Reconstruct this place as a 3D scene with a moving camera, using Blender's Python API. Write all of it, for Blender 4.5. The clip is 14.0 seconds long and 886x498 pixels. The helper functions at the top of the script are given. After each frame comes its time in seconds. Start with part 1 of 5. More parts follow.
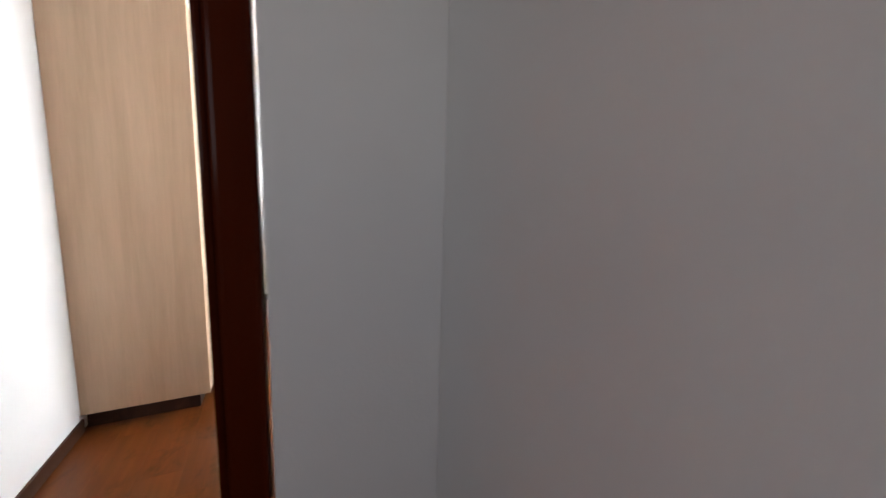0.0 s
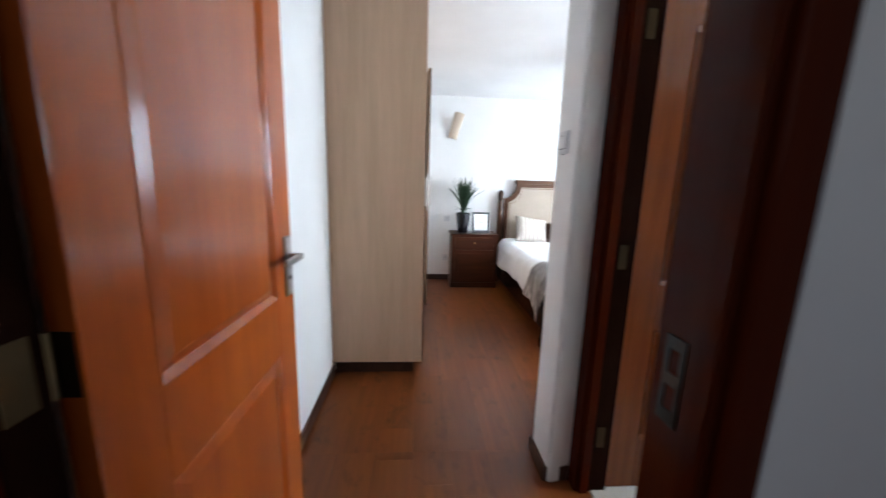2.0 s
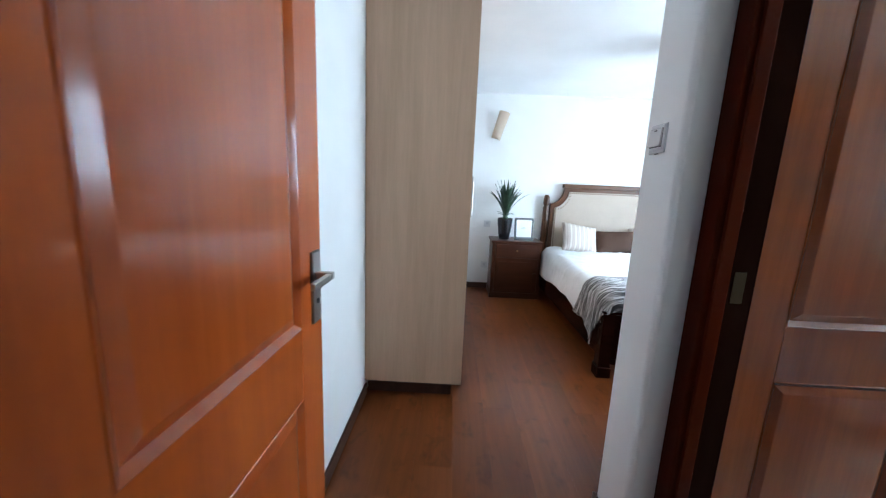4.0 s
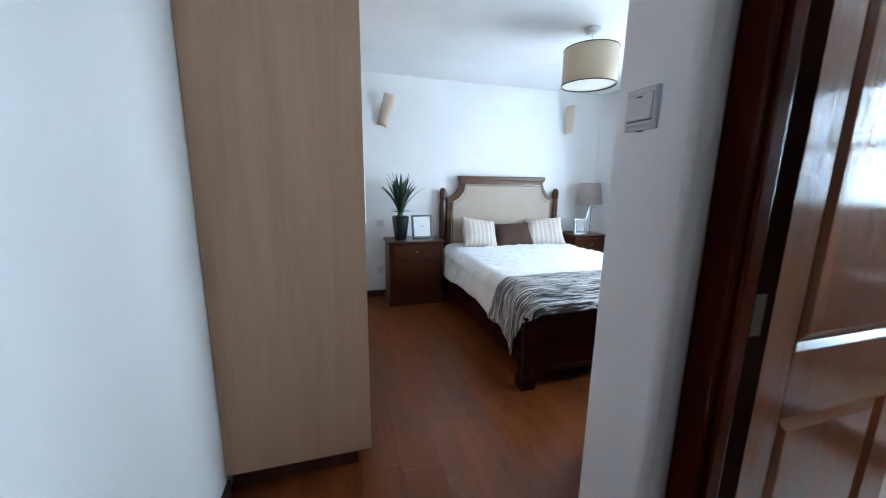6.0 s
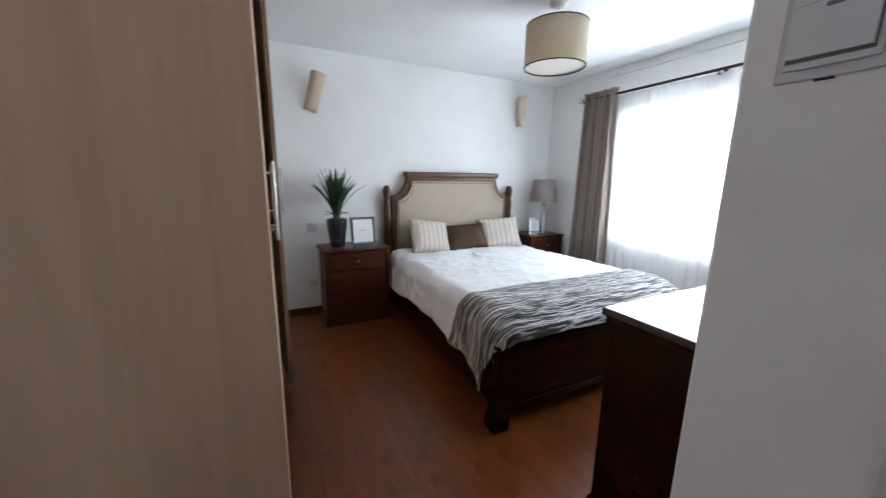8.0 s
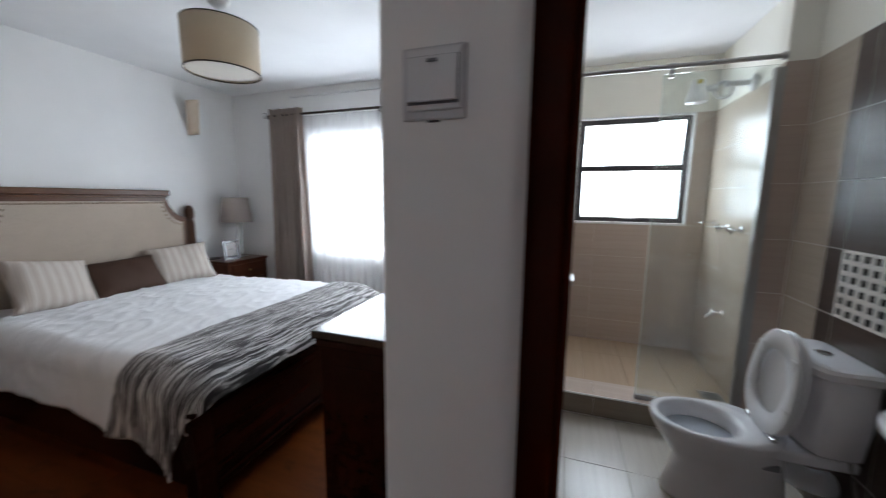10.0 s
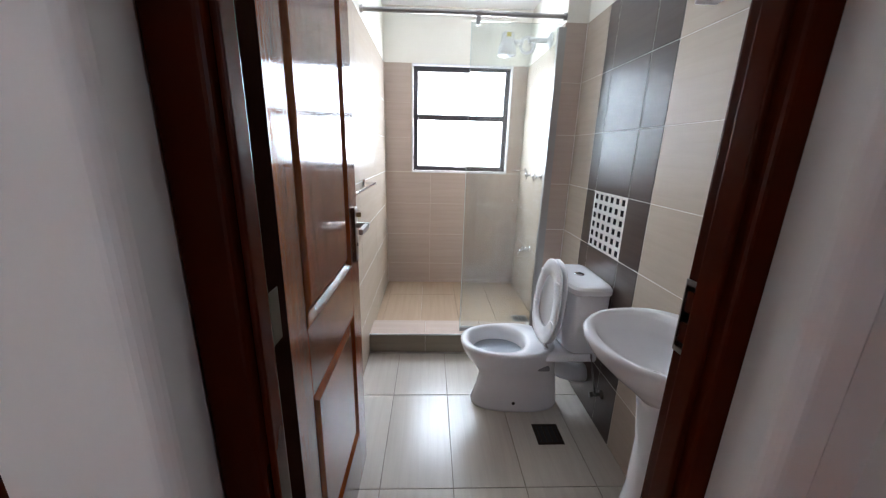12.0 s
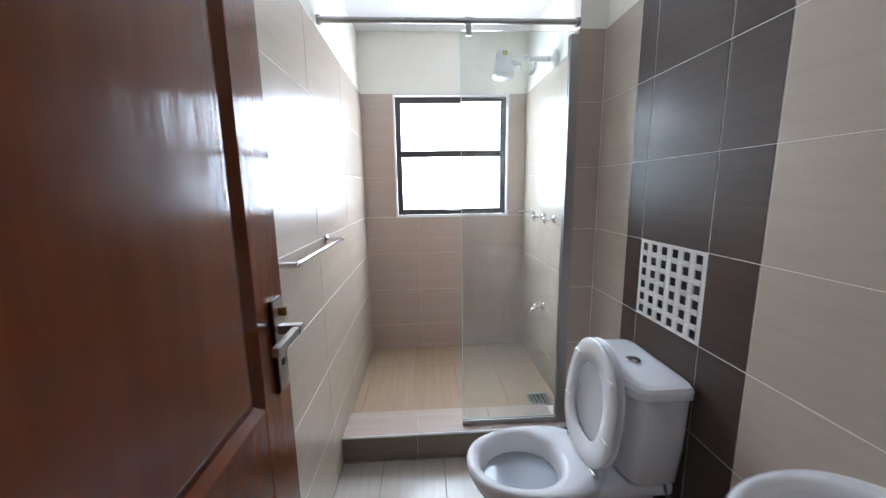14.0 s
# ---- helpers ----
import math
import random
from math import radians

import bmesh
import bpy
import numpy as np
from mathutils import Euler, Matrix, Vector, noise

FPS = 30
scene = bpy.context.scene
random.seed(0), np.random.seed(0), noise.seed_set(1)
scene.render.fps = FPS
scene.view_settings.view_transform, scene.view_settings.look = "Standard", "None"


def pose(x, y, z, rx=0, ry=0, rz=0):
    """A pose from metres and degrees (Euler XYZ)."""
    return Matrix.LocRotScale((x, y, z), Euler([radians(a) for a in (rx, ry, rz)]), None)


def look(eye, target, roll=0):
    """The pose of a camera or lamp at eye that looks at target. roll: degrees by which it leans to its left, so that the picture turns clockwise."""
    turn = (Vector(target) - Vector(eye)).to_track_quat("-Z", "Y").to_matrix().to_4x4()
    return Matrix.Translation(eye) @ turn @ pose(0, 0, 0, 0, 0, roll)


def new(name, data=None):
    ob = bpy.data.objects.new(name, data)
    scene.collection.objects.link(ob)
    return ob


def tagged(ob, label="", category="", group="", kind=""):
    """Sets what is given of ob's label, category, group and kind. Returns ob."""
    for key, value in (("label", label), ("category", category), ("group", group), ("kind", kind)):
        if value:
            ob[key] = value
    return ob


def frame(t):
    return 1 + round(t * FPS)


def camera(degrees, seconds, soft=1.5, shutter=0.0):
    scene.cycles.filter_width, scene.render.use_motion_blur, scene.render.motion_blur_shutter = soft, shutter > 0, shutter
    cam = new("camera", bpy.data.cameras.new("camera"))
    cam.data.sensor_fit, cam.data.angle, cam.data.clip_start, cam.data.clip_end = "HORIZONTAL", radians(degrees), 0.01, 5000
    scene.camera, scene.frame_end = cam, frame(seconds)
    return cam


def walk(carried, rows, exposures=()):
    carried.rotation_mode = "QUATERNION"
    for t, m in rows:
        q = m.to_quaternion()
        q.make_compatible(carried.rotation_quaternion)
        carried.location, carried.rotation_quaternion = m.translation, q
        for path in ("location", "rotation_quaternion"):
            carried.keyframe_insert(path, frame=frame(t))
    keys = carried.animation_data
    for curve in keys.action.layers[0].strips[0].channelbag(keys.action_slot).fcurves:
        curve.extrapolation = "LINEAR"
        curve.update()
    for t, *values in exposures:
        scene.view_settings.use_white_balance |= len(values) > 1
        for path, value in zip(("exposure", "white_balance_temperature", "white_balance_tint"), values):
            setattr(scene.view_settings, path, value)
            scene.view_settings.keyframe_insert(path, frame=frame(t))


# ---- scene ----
cam = camera(103.1, 14.0, 1.15, 0.5)
# the walk; exposure and white balance follow the brightening and tinting of the carried camera
PATH = [
    (0, (0.611, -0.354, 1.375), (1.482, 1.425, 1.112), 1.5),
    (0.5, (0.527, -0.283, 1.379), (1.288, 1.542, 1.083), 1.4),
    (1, (0.412, -0.185, 1.388), (1.014, 1.687, 1.021), 1.9),
    (1.5, (0.291, -0.154, 1.387), (0.72, 1.759, 0.99), 2.2),
    (2, (0.177, -0.139, 1.375), (0.318, 1.823, 1.015), 1.7),
    (2.5, (0.063, -0.139, 1.378), (-0.059, 1.826, 1.026), 2.7),
    (5, (0.133, 0.443, 1.384), (0.367, 2.398, 1.03), 1.5),
    (5.5, (0.107, 0.583, 1.397), (0.623, 2.486, 1.065), 1.3),
    (6, (0.101, 0.689, 1.394), (0.667, 2.57, 1.018), 0.8),
    (6.5, (0.153, 0.851, 1.386), (0.715, 2.732, 1.006), 0.9),
    (7, (0.191, 0.999, 1.394), (0.694, 2.891, 0.984), 0.6),
    (9.5, (0.281, 1.293, 1.406), (2.013, 2.249, 1.109), 0.6),
    (10, (0.321, 1.218, 1.412), (2.198, 1.85, 1.128), 0.5),
    (10.5, (0.357, 1.121, 1.411), (2.321, 1.377, 1.138), 0.6),
    (11, (0.386, 1.036, 1.413), (2.365, 0.995, 1.124), 0.0),
    (11.5, (0.405, 0.97, 1.408), (2.359, 0.823, 1.007), -0.1),
    (12, (0.432, 0.94, 1.392), (2.357, 0.862, 0.858), 1.4),
    (12.5, (0.479, 0.902, 1.391), (2.424, 0.963, 0.932), 2.1),
    (13, (0.604, 0.878, 1.384), (2.559, 0.919, 0.962), 1.5),
    (13.5, (0.807, 0.896, 1.404), (2.778, 0.786, 1.079), -0.1),
    (14, (0.999, 0.899, 1.407), (2.969, 0.794, 1.078), -0.9),
]
EXPOSURES = [(0, 1.2, 6700, 13), (0.5, 1.08, 6500, 12), (1, 0.66, 6000, 10), (1.5, 0.52, 6000, 10), (2, 0.60, 5950, 9), (2.5, 0.86, 5900, 8), (5, 0.18, 5130, 1), (5.5, 0.02, 5180, 1), (6, -0.02, 5370, 4), (7, -0.07, 5850, 10), (9.5, -1.02, 6120, 11), (10, -1.07, 6180, 12), (10.5, -0.83, 6300, 12), (11, -0.47, 6250, 13), (12, 0.03, 6100, 14), (13, 0.05, 6000, 13), (14, -0.25, 5950, 14)]
walk(cam, [(t, look(eye, target, roll)) for t, eye, target, roll in PATH], EXPOSURES)

# ---- world and large lights ----
world = bpy.data.worlds.new("sky")
world.use_nodes = True
scene.world = world
sky = world.node_tree.nodes.new("ShaderNodeTexSky")
sky.sky_type, sky.sun_disc = "NISHITA", False
sky.sun_elevation, sky.sun_rotation = radians(50), radians(90)
world.node_tree.links.new(sky.outputs[0], world.node_tree.nodes["Background"].inputs[0])
world.node_tree.nodes["Background"].inputs[1].default_value = 0.10


def area(name, m, sx, sy, power, colour):
    lamp = bpy.data.lights.new(name, "AREA")
    lamp.shape, lamp.size, lamp.size_y = "RECTANGLE", sx, sy
    lamp.energy, lamp.color = power, colour
    ob = new(name, lamp)
    ob.matrix_basis = m
    return ob


# daylight that enters by the bedroom window and the bathroom window; the corridor lamp is an added fill, its source
# unseen
area("bedroom_window_daylight", look((3.66, 2.885, 1.415), (0.0, 2.9, 1.15)), 1.87, 1.25, 105, (0.84, 0.93, 1.0))
area("bathroom_window_daylight", look((3.90, 0.675, 1.68), (0.0, 0.75, 1.05)), 0.78, 0.80, 36, (0.805, 0.900, 1.0))
area("corridor_added_fill", look((-0.50, -1.72, 1.95), (0.55, 0.0, 1.6)), 1.0, 0.8, 2.9, (0.98, 0.97, 0.98))

# ---- materials ----


def mat(name, colour, rough=0.5, metal=0.0):
    m = bpy.data.materials.new(name)
    m.use_nodes = True
    b = m.node_tree.nodes["Principled BSDF"]
    b.inputs["Base Color"].default_value = (*colour, 1)
    b.inputs["Roughness"].default_value = rough
    b.inputs["Metallic"].default_value = metal
    return m


def nodes_of(m):
    t = m.node_tree
    return t, t.nodes["Principled BSDF"]


def coords(t, scale=(1, 1, 1)):
    c = t.nodes.new("ShaderNodeTexCoord")
    mp = t.nodes.new("ShaderNodeMapping")
    mp.inputs["Scale"].default_value = scale
    t.links.new(c.outputs["Object"], mp.inputs["Vector"])
    return mp


def ramp(t, source, stops):
    r = t.nodes.new("ShaderNodeValToRGB")
    e = r.color_ramp.elements
    while len(e) < len(stops):
        e.new(0.5)
    for el, (p, c) in zip(e, stops):
        el.position, el.color = p, (*c, 1)
    t.links.new(source, r.inputs["Fac"])
    return r


def noise_tex(t, vec, scale, detail=4.0, rough=0.55, distort=0.0):
    n = t.nodes.new("ShaderNodeTexNoise")
    n.inputs["Scale"].default_value = scale
    n.inputs["Detail"].default_value = detail
    n.inputs["Roughness"].default_value = rough
    n.inputs["Distortion"].default_value = distort
    t.links.new(vec.outputs[0], n.inputs["Vector"])
    return n


def bump(t, b, height, strength, distance):
    u = t.nodes.new("ShaderNodeBump")
    u.inputs["Strength"].default_value, u.inputs["Distance"].default_value = strength, distance
    t.links.new(height, u.inputs["Height"])
    t.links.new(u.outputs[0], b.inputs["Normal"])


def mixed(t, a, c, fac, mode="MIX"):
    x = t.nodes.new("ShaderNodeMix")
    x.data_type, x.blend_type = "RGBA", mode
    for socket, value in ((x.inputs[6], a), (x.inputs[7], c), (x.inputs[0], fac)):
        if hasattr(value, "links"):
            t.links.new(value, socket)
        elif isinstance(value, tuple):
            socket.default_value = (*value, 1)
        else:
            socket.default_value = value
    return x.outputs[2]


def shade(c, k):
    return tuple(min(1.0, v * k) for v in c)


def painted(name, colour, rough=0.6, strength=0.12):
    """Rolled wall paint: faint mottling, orange-peel relief."""
    m = mat(name, colour, rough)
    t, b = nodes_of(m)
    v = coords(t)
    big, fine = noise_tex(t, v, 1.7, 3), noise_tex(t, v, 160, 2)
    r = ramp(t, big.outputs[0], [(0.3, shade(colour, 0.955)), (0.7, shade(colour, 1.03))])
    t.links.new(r.outputs[0], b.inputs["Base Color"])
    bump(t, b, fine.outputs[0], strength, 0.002)
    return m


def wooden(name, dark, light, rough, along="z", grain=1.0, random_tone=0.0, coat=0.0, knots=0.0, pores=0.75, relief=0.06, gloss=0.5):
    """Wood with grain that runs along one axis, broad bands and fine pores."""
    m = mat(name, light, rough)
    t, b = nodes_of(m)
    s = {"x": (0.9, 14, 14), "y": (14, 0.9, 14), "z": (14, 14, 0.9)}[along]
    v = coords(t, tuple(k * grain for k in s))
    info = t.nodes.new("ShaderNodeObjectInfo")
    off = t.nodes.new("ShaderNodeVectorMath")
    off.operation = "MULTIPLY_ADD"
    off.inputs[1].default_value = (1, 1, 1)
    comb = t.nodes.new("ShaderNodeMath")
    comb.operation = "MULTIPLY"
    comb.inputs[1].default_value = 37.0
    t.links.new(info.outputs["Random"], comb.inputs[0])
    t.links.new(v.outputs[0], off.inputs[0])
    t.links.new(comb.outputs[0], off.inputs[2])
    band, pore = noise_tex(t, off, 0.55, 5, 0.6, 0.9), noise_tex(t, off, 3.2, 6, 0.7, 0.3)
    mid = tuple((a + c) / 2 for a, c in zip(dark, light))
    r = ramp(t, band.outputs[0], [(0.28, dark), (0.5, mid), (0.72, light)])
    p = ramp(t, pore.outputs[0], [(0.35, (0.72, 0.70, 0.68)), (0.6, (1, 1, 1))])
    col = mixed(t, r.outputs[0], p.outputs[0], pores, "MULTIPLY")
    if random_tone:
        q = ramp(t, info.outputs["Random"], [(0.0, (1 - random_tone,) * 3), (1.0, (1.0, 1.0, 1.0))])
        col = mixed(t, col, q.outputs[0], 1.0, "MULTIPLY")
    if knots:
        kv = coords(t, {"x": (7, 11, 11), "y": (11, 7, 11), "z": (11, 11, 7)}[along])
        shift = t.nodes.new("ShaderNodeVectorMath")
        shift.operation = "ADD"
        t.links.new(kv.outputs[0], shift.inputs[0])
        t.links.new(comb.outputs[0], shift.inputs[1])
        kn = noise_tex(t, shift, 1.0, 3, 0.55, 0.3)
        kr = ramp(t, kn.outputs[0], [(0.56, (1, 1, 1)), (0.78, (1 - knots,) * 3)])
        col = mixed(t, col, kr.outputs[0], 1.0, "MULTIPLY")
    t.links.new(col, b.inputs["Base Color"])
    rr = t.nodes.new("ShaderNodeMapRange")
    rr.inputs["To Min"].default_value, rr.inputs["To Max"].default_value = rough * 0.93, rough * 1.10
    t.links.new(pore.outputs[0], rr.inputs["Value"])
    t.links.new(rr.outputs[0], b.inputs["Roughness"])
    b.inputs["Coat Weight"].default_value, b.inputs["Coat Roughness"].default_value = coat, 0.12
    b.inputs["Specular IOR Level"].default_value = gloss
    bump(t, b, pore.outputs[0], relief, 0.001)
    return m


def tiled(name, a, c, rough, streak="x", tone=0.06, gloss=0.5):
    """Glazed ceramic with a faint linear streak, and a little difference from tile to tile."""
    m = mat(name, a, rough)
    t, b = nodes_of(m)
    s = {"x": (1.5, 30, 30), "y": (30, 1.5, 30), "z": (30, 30, 1.5)}[streak]
    v = coords(t, s)
    n = noise_tex(t, v, 1.0, 4, 0.6, 0.3)
    r = ramp(t, n.outputs[0], [(0.3, a), (0.7, c)])
    info = t.nodes.new("ShaderNodeObjectInfo")
    q = ramp(t, info.outputs["Random"], [(0.0, (1 - tone,) * 3), (1.0, (1, 1, 1))])
    t.links.new(mixed(t, r.outputs[0], q.outputs[0], 1.0, "MULTIPLY"), b.inputs["Base Color"])
    b.inputs["Specular IOR Level"].default_value = gloss
    w = noise_tex(t, coords(t), 9, 2)
    bump(t, b, w.outputs[0], 0.03, 0.004)
    return m


def woven(name, colour, scale=420, amount=0.25, rough=0.9):
    m = mat(name, colour, rough)
    t, b = nodes_of(m)
    v = coords(t)
    n, big = noise_tex(t, v, scale, 2), noise_tex(t, v, 6, 3)
    r = ramp(t, n.outputs[0], [(0.3, shade(colour, 1 - amount)), (0.7, shade(colour, 1 + amount * 0.5))])
    q = ramp(t, big.outputs[0], [(0.3, (0.92, 0.92, 0.92)), (0.7, (1, 1, 1))])
    t.links.new(mixed(t, r.outputs[0], q.outputs[0], 1.0, "MULTIPLY"), b.inputs["Base Color"])
    b.inputs["Sheen Weight"].default_value = 0.25
    bump(t, b, n.outputs[0], 0.3, 0.002)
    return m


def striped(name, stops, axis, freq, wobble=0.0, rough=0.85, detail=2.0):
    """Woven stripes across one axis."""
    m = mat(name, stops[0][1], rough)
    t, b = nodes_of(m)
    v = coords(t)
    w = t.nodes.new("ShaderNodeTexWave")
    w.bands_direction, w.wave_profile = axis, "SIN"
    w.inputs["Scale"].default_value = freq
    w.inputs["Distortion"].default_value = wobble
    w.inputs["Detail"].default_value = detail
    w.inputs["Detail Scale"].default_value = 0.8
    t.links.new(v.outputs[0], w.inputs["Vector"])
    r = ramp(t, w.outputs["Fac"], stops)
    n = noise_tex(t, v, 350, 2)
    q = ramp(t, n.outputs[0], [(0.3, (0.85, 0.85, 0.85)), (0.7, (1, 1, 1))])
    t.links.new(mixed(t, r.outputs[0], q.outputs[0], 1.0, "MULTIPLY"), b.inputs["Base Color"])
    bump(t, b, n.outputs[0], 0.3, 0.002)
    return m


WALL = painted("white wall paint", (0.88, 0.875, 0.863))
CEIL = painted("white ceiling paint", (0.875, 0.875, 0.875), 0.7)
BATHPAINT = painted("cream bathroom paint", (0.90, 0.875, 0.79))
# even paint, a step greyer than WALL, for corridor and door-surround walls
HALL = painted("greyer white wall paint", (0.76, 0.75, 0.74))
LAMINATE = wooden("beige oak laminate", (0.55, 0.365, 0.236), (0.67, 0.452, 0.305), 0.42, "z", 0.8, pores=0.28, relief=0.02, gloss=0.3)
LAMEDGE = mat("brown edge band", (0.16, 0.10, 0.06), 0.5)
PLANK = wooden("orange laminate plank", (0.118, 0.0300, 0.0070), (0.205, 0.0580, 0.0132), 0.30, "y", 0.7, 0.06, 0.0, 0.52, 0.5, 0.02, 0.3)
SKIRT = wooden("dark skirting wood", (0.045, 0.018, 0.011), (0.085, 0.034, 0.02), 0.35, "y")
DOORWOOD = wooden("orange varnished door wood", (0.31, 0.052, 0.006), (0.46, 0.098, 0.012), 0.32, "z", 0.6, 0.06, 0.9, pores=0.4, relief=0.02, gloss=0.1)
BATHDOOR = wooden("red brown varnished door wood", (0.130, 0.0245, 0.0052), (0.222, 0.0525, 0.0110), 0.50, "z", 0.6, 0.06, 1.0, pores=0.6, relief=0.06, gloss=0.0)
nodes_of(BATHDOOR)[1].inputs["Coat Roughness"].default_value = 0.12
nodes_of(BATHDOOR)[1].inputs["Coat IOR"].default_value = 1.55


def brushed(m, strength):
    """Fine upright ripple in a varnish coat."""
    t, b = nodes_of(m)
    broad, fine = noise_tex(t, coords(t, (90, 90, 1.5)), 1.0, 1, 0.5), noise_tex(t, coords(t, (620, 620, 6)), 1.0, 1, 0.5)
    u, w = t.nodes.new("ShaderNodeBump"), t.nodes.new("ShaderNodeBump")
    for node, tex, k in ((u, fine, strength), (w, broad, strength * 0.45)):
        node.inputs["Strength"].default_value, node.inputs["Distance"].default_value = k, 0.001
        t.links.new(tex.outputs[0], node.inputs["Height"])
    t.links.new(w.outputs[0], u.inputs["Normal"])
    t.links.new(u.outputs[0], b.inputs["Coat Normal"])


brushed(BATHDOOR, 0.36)
brushed(DOORWOOD, 0.30)
FRAME = wooden("dark red varnished frame wood", (0.040, 0.0052, 0.0015), (0.072, 0.0108, 0.0029), 0.20, "z", 0.5, 0.0, 0.06, pores=0.25, relief=0.01, gloss=0.035)
# near-black: shade of the hinge-side rebates, put into the colour
REBATESHADE = wooden("near-black wood for rebate shade", (0.0085, 0.0032, 0.0020), (0.016, 0.0058, 0.0034), 0.75, "z", 0.5, 0.0, 0.0, pores=0.25, relief=0.02, gloss=0.0)
BEDWOOD = wooden("dark bed wood", (0.013, 0.0030, 0.0017), (0.028, 0.0070, 0.0038), 0.24, "x", 0.9, 0.05, 0.0, relief=0.03, gloss=0.16)
HEADWOOD = wooden("brown headboard wood", (0.074, 0.028, 0.0115), (0.155, 0.064, 0.026), 0.34, "x", 0.9, gloss=0.35)
POSTWOOD = wooden("brown post wood", (0.047, 0.017, 0.007), (0.108, 0.042, 0.017), 0.34, "z", 0.9, gloss=0.35)
STANDWOOD = wooden("reddish cabinet wood", (0.036, 0.0098, 0.0042), (0.082, 0.0240, 0.0098), 0.28, "x", 0.9, 0.05, 0.1, gloss=0.3)
DRESSERTOP = wooden("polished dark dresser top wood", (0.014, 0.0035, 0.002), (0.030, 0.0080, 0.0044), 0.24, "x", 0.9, 0.0, 1.0, relief=0.01, gloss=0.2)
LINEN = woven("beige linen upholstery", (0.50, 0.415, 0.335))
DUVET = woven("white cotton", (0.80, 0.80, 0.815), 260, 0.04)
dt, db = nodes_of(DUVET)
crease = noise_tex(dt, coords(dt, (7, 15, 7)), 1.0, 5, 0.6, 1.6)
bump(dt, db, crease.outputs[0], 0.24, 0.014)
MATTRESS = woven("cream mattress ticking", (0.75, 0.72, 0.66), 200, 0.1)
SATIN = woven("brown satin", (0.062, 0.030, 0.018), 500, 0.1, 0.6)
nodes_of(SATIN)[1].inputs["Sheen Weight"].default_value = 0.0
nodes_of(SATIN)[1].inputs["Specular IOR Level"].default_value = 0.25
CUSHION = striped("cream striped weave", [(0.25, (0.58, 0.50, 0.435)), (0.5, (0.42, 0.345, 0.285)), (0.75, (0.70, 0.645, 0.585))], "X", 5.6, 0.5)
RUNNER = woven("grey and white tiger weave", (0.4, 0.38, 0.37), 300, 0.15)
rt, rbs = nodes_of(RUNNER)
rn = noise_tex(rt, coords(rt, (4.5, 140, 4.5)), 1.0, 2.5, 0.5, 0.9)
rn2 = noise_tex(rt, coords(rt, (1.2, 5, 1.2)), 1.0, 2)
rc = ramp(rt, rn.outputs[0], [(0.43, (0.024, 0.019, 0.019)), (0.50, (0.12, 0.105, 0.102)), (0.58, (0.76, 0.74, 0.735))])
rq = ramp(rt, rn2.outputs[0], [(0.35, (0.62, 0.60, 0.59)), (0.65, (1, 1, 1))])
rt.links.new(mixed(rt, rc.outputs[0], rq.outputs[0], 1.0, "MULTIPLY"), rbs.inputs["Base Color"])
CURTAIN = woven("taupe curtain cloth", (0.41, 0.34, 0.30), 300, 0.15)
cb, ctr = CURTAIN.node_tree, CURTAIN.node_tree.nodes.new("ShaderNodeBsdfTranslucent")
ctr.inputs[0].default_value = (0.45, 0.27, 0.17, 1)
cmx = cb.nodes.new("ShaderNodeMixShader")
cmx.inputs[0].default_value = 0.30
cb.links.new(cb.nodes["Principled BSDF"].outputs[0], cmx.inputs[1]), cb.links.new(ctr.outputs[0], cmx.inputs[2])
cb.links.new(cmx.outputs[0], cb.nodes["Material Output"].inputs["Surface"])
SHADE = woven("tan drum shade cloth", (0.62, 0.50, 0.345), 500, 0.1)
LAMPSHADE = woven("taupe lampshade cloth", (0.36, 0.30, 0.27), 500, 0.1)
SCONCE = painted("sand coloured ceramic", (0.62, 0.50, 0.38), 0.7)
DIFFUSER = woven("off-white diffuser cloth", (0.72, 0.66, 0.57), 500, 0.05)
TRIM = mat("dark trim", (0.05, 0.035, 0.025), 0.6)
BEIGE = tiled("beige glazed tile", (0.50, 0.420, 0.335), (0.55, 0.465, 0.378), 0.27, "x", 0.05)
BEIGEY = tiled("beige glazed tile across", (0.51, 0.41, 0.345), (0.56, 0.457, 0.388), 0.27, "y", 0.05)
BROWN = tiled("dark brown glazed tile", (0.062, 0.040, 0.031), (0.085, 0.058, 0.046), 0.30, "x", 0.06, 0.35)
FLOORTILE = tiled("cream floor tile", (0.51, 0.46, 0.395), (0.585, 0.54, 0.47), 0.21, "x")
SHOWERTILE = tiled("honey coloured shower tile", (0.43, 0.315, 0.215), (0.50, 0.375, 0.265), 0.26, "x")
# kerb front faces away from the window; its shade is in this darker colour
SHADEDKERB = tiled("kerb tile darkened for shade", (0.23, 0.185, 0.14), (0.28, 0.23, 0.175), 0.28, "y")
TILEGROUT = painted("sand coloured grout", (0.62, 0.545, 0.46), 0.85)
FLOORGROUT = painted("brown-grey floor grout", (0.30, 0.255, 0.21), 0.85)
GROUT = painted("pale grout", (0.80, 0.77, 0.72), 0.85)
CERAMIC = mat("white sanitary ceramic", (0.80, 0.80, 0.82), 0.07)
SEAT = mat("white seat plastic", (0.80, 0.80, 0.81), 0.16)
CHROME = mat("chrome", (0.80, 0.80, 0.82), 0.07, 1.0)
STEEL = mat("brushed steel", (0.46, 0.45, 0.44), 0.32, 1.0)
ALU = mat("aluminium channel", (0.42, 0.41, 0.40), 0.42, 1.0)
BRASS = mat("dull brass", (0.33, 0.25, 0.13), 0.38, 1.0)
